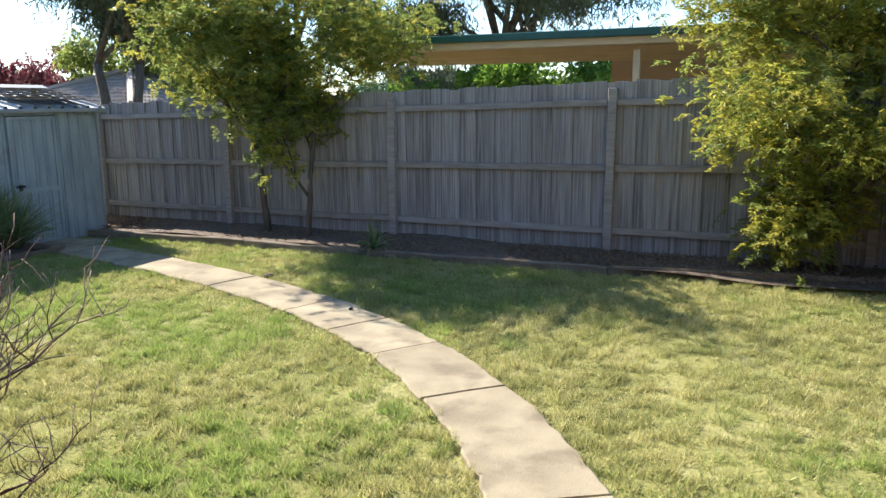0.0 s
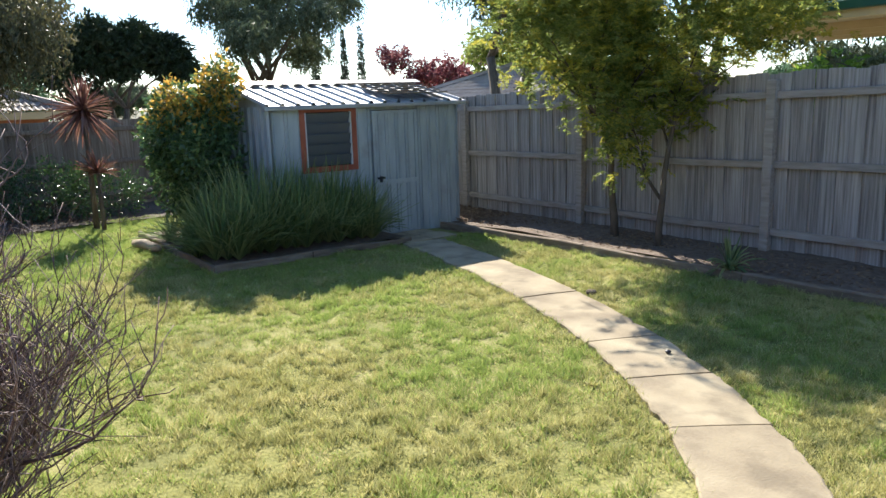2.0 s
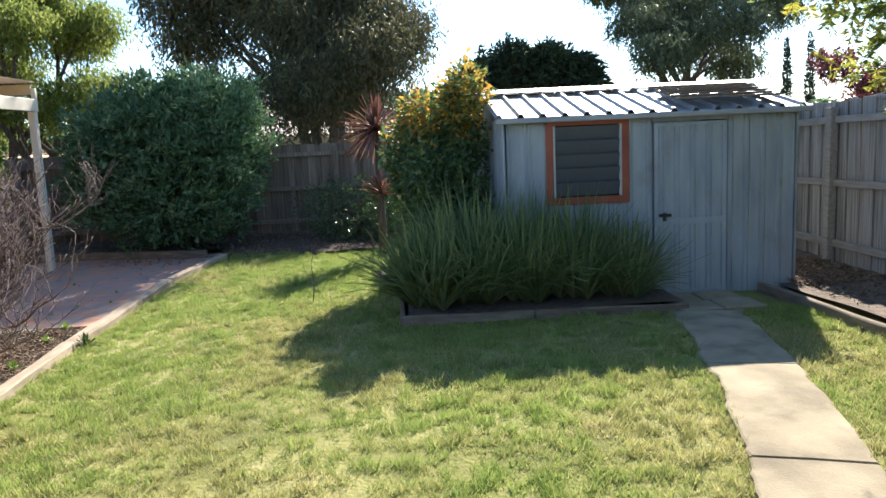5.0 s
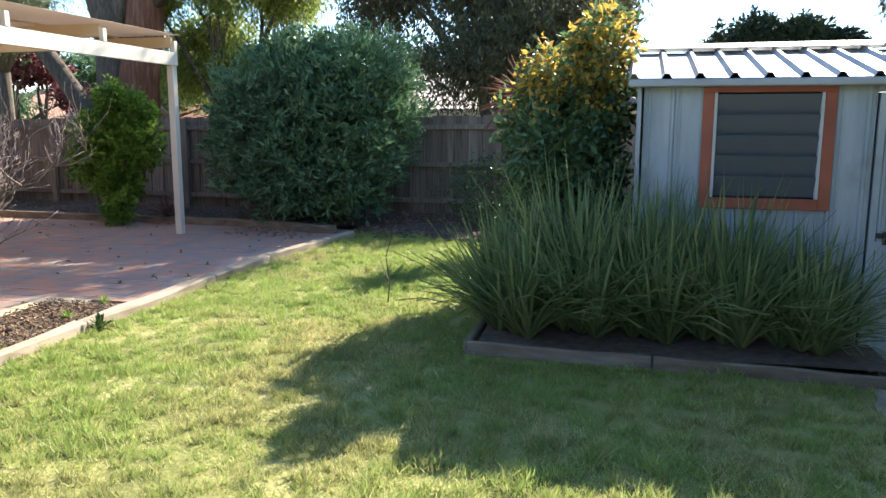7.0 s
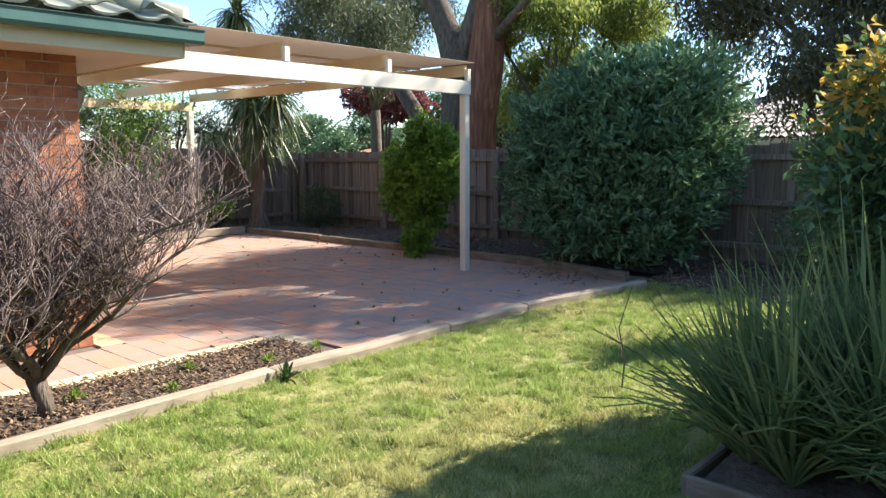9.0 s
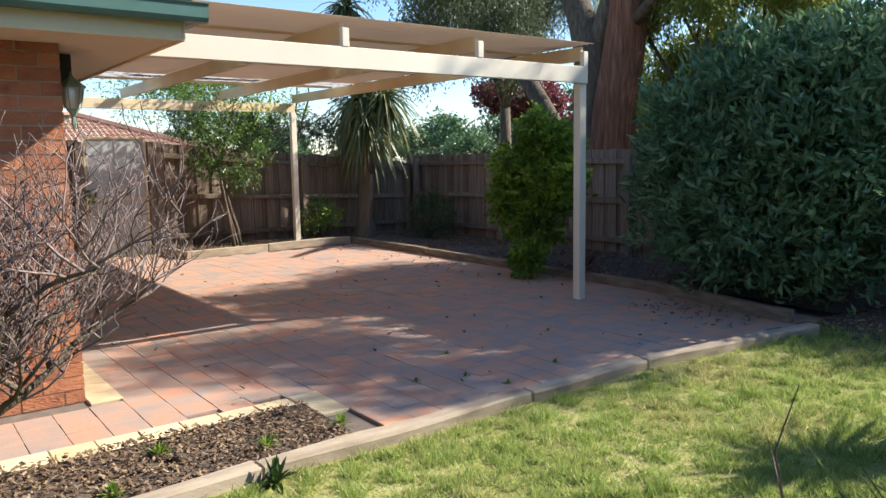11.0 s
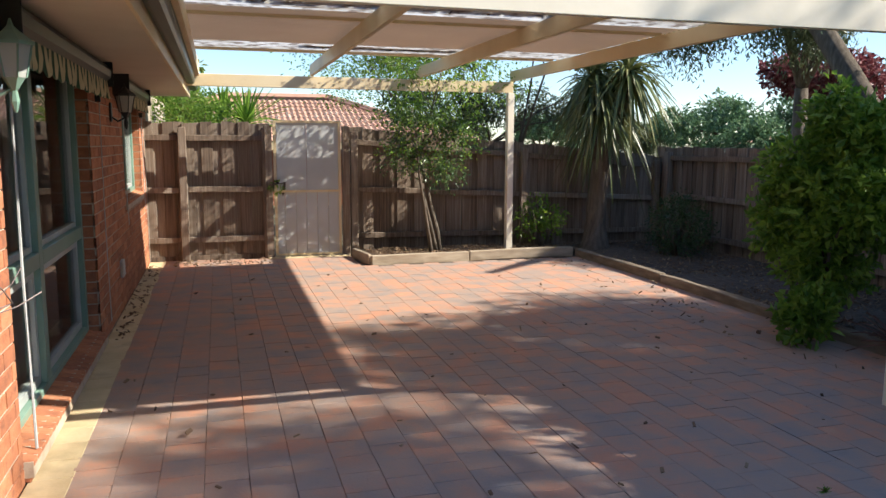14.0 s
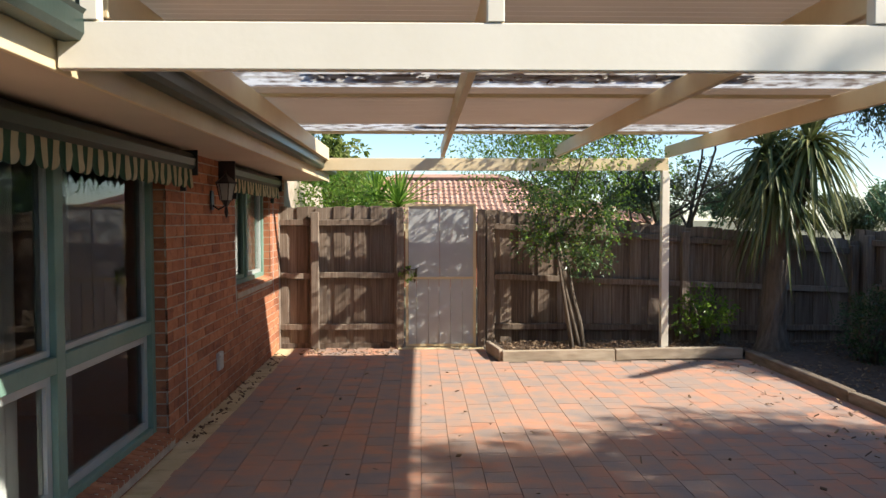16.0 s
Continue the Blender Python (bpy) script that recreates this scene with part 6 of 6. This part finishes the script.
aerial = thing("tv_aerial", "thin metal television aerial on the far pale roof", "aerial", (-19.65, 19.5, 1.7))
bm = bmesh.new()
tube(bm, [(0, 0, 0), (0, 0, 1.05)], [0.018, 0.018], 6)
part("mast", bm, M_DARK, aerial)
bm = bmesh.new()
tube(bm, [(-0.35, 0, 0.98), (0.35, 0, 0.98)], [0.012, 0.012], 5)
for k in range(5):
    tube(bm, [(-0.3 + 0.15 * k, -0.22, 0.98), (-0.3 + 0.15 * k, 0.22, 0.98)], [0.007, 0.007], 4)
part("crossbars", bm, M_DARK, aerial)
cooler = thing("roof_cooler", "low grey evaporative cooler box on the far pale roof", "roof cooler", (-20.3, 19.5, 1.7))
part("body", bar(-0.4, -0.4, 0, 0.4, 0.4, 0.55, 0.05), M_SHED, cooler)
part("lid", bar(-0.46, -0.46, 0.552, 0.46, 0.46, 0.64, 0.03), M_AWN, cooler)


# distant tree line beyond the roofs
far = [big_tree("leafy_tree", "distant rounded grey-green tree on the horizon", (-52, 6, 0), 4, ring(8, 3.4, 4.2, 1.4, 4.0, 1.5, 20), L_OLIVE, 181, per=170, lsize=(0.4, 0.16), string=0, stems=3),
       big_tree("gum_tree", "distant open gum tree on the horizon", (-50, -6, 0), 5, ring(9, 3.4, 3.6, 2.6, 6.2, 1.3, 21), L_GUM, 182, per=110, lsize=(0.4, 0.12), string=1.0, stems=3)]
r_ = random.Random(12)
for k in range(26):
    a = radians(96 + k * 7.4)
    d = r_.uniform(40, 62)
    src = far[k % 2]
    x, y = -6 + d * math.cos(a), d * math.sin(a)
    t = copy_thing(src, Matrix.Translation((x, y, 0)) @ Matrix.Rotation(r_.uniform(0, 6), 4, "Z"))
    f = r_.uniform(0.55, 0.95)
    t.scale = (f, f, f * r_.uniform(0.7, 1.0))
    t["group"] = "trees along the horizon"
for t in far:
    t["group"] = "trees along the horizon"


# ---- bricks and pavers ----
def brick_mesh(sx, sy, sz, seed, bev=0.004):
    bm = bar(-sx / 2, -sy / 2, -sz / 2, sx / 2, sy / 2, sz / 2, bev)
    for v in bm.verts:
        v.co += Vector((noise.noise(v.co * 30 + Vector((seed, 0, 0))), noise.noise(v.co * 30 + Vector((0, seed, 0))), 0)) * 0.0015
    me = bpy.data.meshes.new("brick")
    bm.to_mesh(me), bm.free()
    me.materials.append(M_BRICK)
    return me


def house_bricks():
    west, north = [], []
    course = 0.086
    n = int((WALL_TOP + 0.06) / course)
    for j in range(n):
        z = j * course + 0.038
        zt, zb = z + 0.038, z - 0.038
        cuts = [(-7.9, HY)]
        for a, b, c, d in OPEN:
            if zt > c - 0.11 and zb < d:
                cuts = [seg for s0, s1 in cuts for seg in ((s0, min(s1, a)), (max(s0, b), s1)) if seg[1] - seg[0] > 0.02]
        for s0, s1 in cuts:
            y = s1
            first = 0.11 if (j % 2) else 0.23
            while y > s0 + 0.02:
                ln = min(first, y - s0)
                west.append((y - ln / 2, z, ln - 0.0))
                y -= ln + 0.010
                first = 0.23
        x = HX
        ln = 0.11 if j % 2 == 0 else 0.23
        while x < 8.8:
            north.append((x + ln / 2, z, ln))
            x += ln + 0.01
            ln = 0.23
    full = [brick_mesh(0.03, 0.23, 0.076, k) for k in range(4)]
    half = brick_mesh(0.03, 0.11, 0.076, 9)
    count, rest = 0, []
    for y, z, ln in west:
        if y > -4.4 and abs(ln - 0.23) < 0.002 and count < 250:
            child("brick", full[count % 4], M_BRICK, house, place=Matrix.Translation((HX + 0.014 + 0.002 * math.sin(count * 7), y, z)))
            count += 1
        elif y > -1.2 and abs(ln - 0.11) < 0.002:
            child("brick", half, M_BRICK, house, place=Matrix.Translation((HX + 0.014, y, z)))
        else:
            rest.append(((HX + 0.014, y, z), (0.03, ln, 0.076)))
    for x, z, ln in north:
        rest.append(((x, HY - 0.014, z), (ln, 0.03, 0.076)))
    for j in range(n):
        for ya, yb in ((OPEN[0][0], 1), (OPEN[0][1], -1), (OPEN[1][0], 1), (OPEN[1][1], -1)):
            o = OPEN[0] if ya in OPEN[0][:2] else OPEN[1]
            z = j * course + 0.038
            if o[2] < z < o[3]:
                rest.append(((HX + 0.05 + 0.01, ya - yb * 0.011, z), (0.085, 0.03, 0.076)))
    v, f = boxes([q[0] for q in rest], [q[1] for q in rest])
    child("brickwork", mesh_np("brickwork", v, f), M_BRICK, house, kind="stuff")


house_bricks()

paving = thing("patio_paving", "worn red and grey clay pavers in staggered rows", "paving", kind="structure")


def pavers():
    r = random.Random(4)
    s = 0.205
    near, rest = [], []
    x = -5.955 - s / 2
    col = 0
    while x > -11.42:
        y = 1.60 - s * ((0.5 if col % 2 else 0) + r.uniform(-0.06, 0.06))
        while y > -7.45:
            if not (x > -6.95 and y > 0.60) and not (x < -8.5 and y < -6.48):
                near.append((x, y))
            y -= s
        x -= s
        col += 1
    xx = -5.955 + s / 2
    while xx < 6:
        for q in range(3):
            near.append((xx, 0.56 - q * s))
        xx += s
    near.sort(key=lambda p: (p[0] + 7.2) ** 2 + (p[1] - 0.2) ** 2)
    meshes = []
    for k in range(5):
        bm = bar(-s / 2 + 0.0012, -s / 2 + 0.0008, -0.04, s / 2 - 0.0012, s / 2 - 0.0008, 0.0, 0.0025)
        for v in bm.verts:
            v.co.x += 0.0025 * noise.noise(v.co * 9 + Vector((k, 0, 0)))
            v.co.y += 0.0025 * noise.noise(v.co * 9 + Vector((0, k, 0)))
        me = bpy.data.meshes.new("paver")
        bm.to_mesh(me), bm.free()
        me.materials.append(M_PAVER)
        meshes.append(me)
    for i, (px, py) in enumerate(near):
        zz = 0.004 + 0.0035 * noise.noise(Vector((px, py, 2))) + r.uniform(-0.0015, 0.0015)
        if i < 300:
            m = Matrix.Translation((px, py, zz)) @ Euler((r.uniform(-0.006, 0.006), r.uniform(-0.006, 0.006), r.uniform(-0.012, 0.012))).to_matrix().to_4x4()
            child("paver", meshes[i % 5], M_PAVER, paving, place=m)
        else:
            rest.append(((px, py, zz - 0.02), (s - 0.004, s - 0.003, 0.04), r.uniform(-0.012, 0.012)))
    v, f = boxes([q[0] for q in rest], [q[1] for q in rest], np.array([q[2] for q in rest]))
    v = v.reshape(-1, 3)
    child("paver_field", mesh_np("paver_field", v, f), M_PAVER, paving, kind="stuff")
    cream = bpy.data.meshes.new("cream_paver")
    bm = bar(-0.098, -0.11, -0.04, 0.098, 0.11, 0.0, 0.004)
    bm.to_mesh(cream), bm.free()
    cream.materials.append(M_CREAMP)
    y = 0.0
    while y > -7.4:
        child("cream_paver", cream, M_CREAMP, paving, place=Matrix.Translation((-5.875, y - 0.12, 0.006 + r.uniform(-0.002, 0.002))) @ Matrix.Rotation(r.uniform(-0.01, 0.01), 4, "Z"))
        y -= 0.226
    for yy in (0.765, 0.985):
        child("cream_paver", cream, M_CREAMP, paving, place=Matrix.Translation((-6.885, yy, 0.007)) @ Matrix.Rotation(0.012, 4, "Z"))
    x = -6.66
    while x < 3:
        child("cream_paver", cream, M_CREAMP, paving, place=Matrix.Translation((x, 0.765, 0.006 + r.uniform(-0.002, 0.002))) @ Matrix.Rotation(radians(90) + r.uniform(-0.01, 0.01), 4, "Z"))
        x += 0.226


pavers()
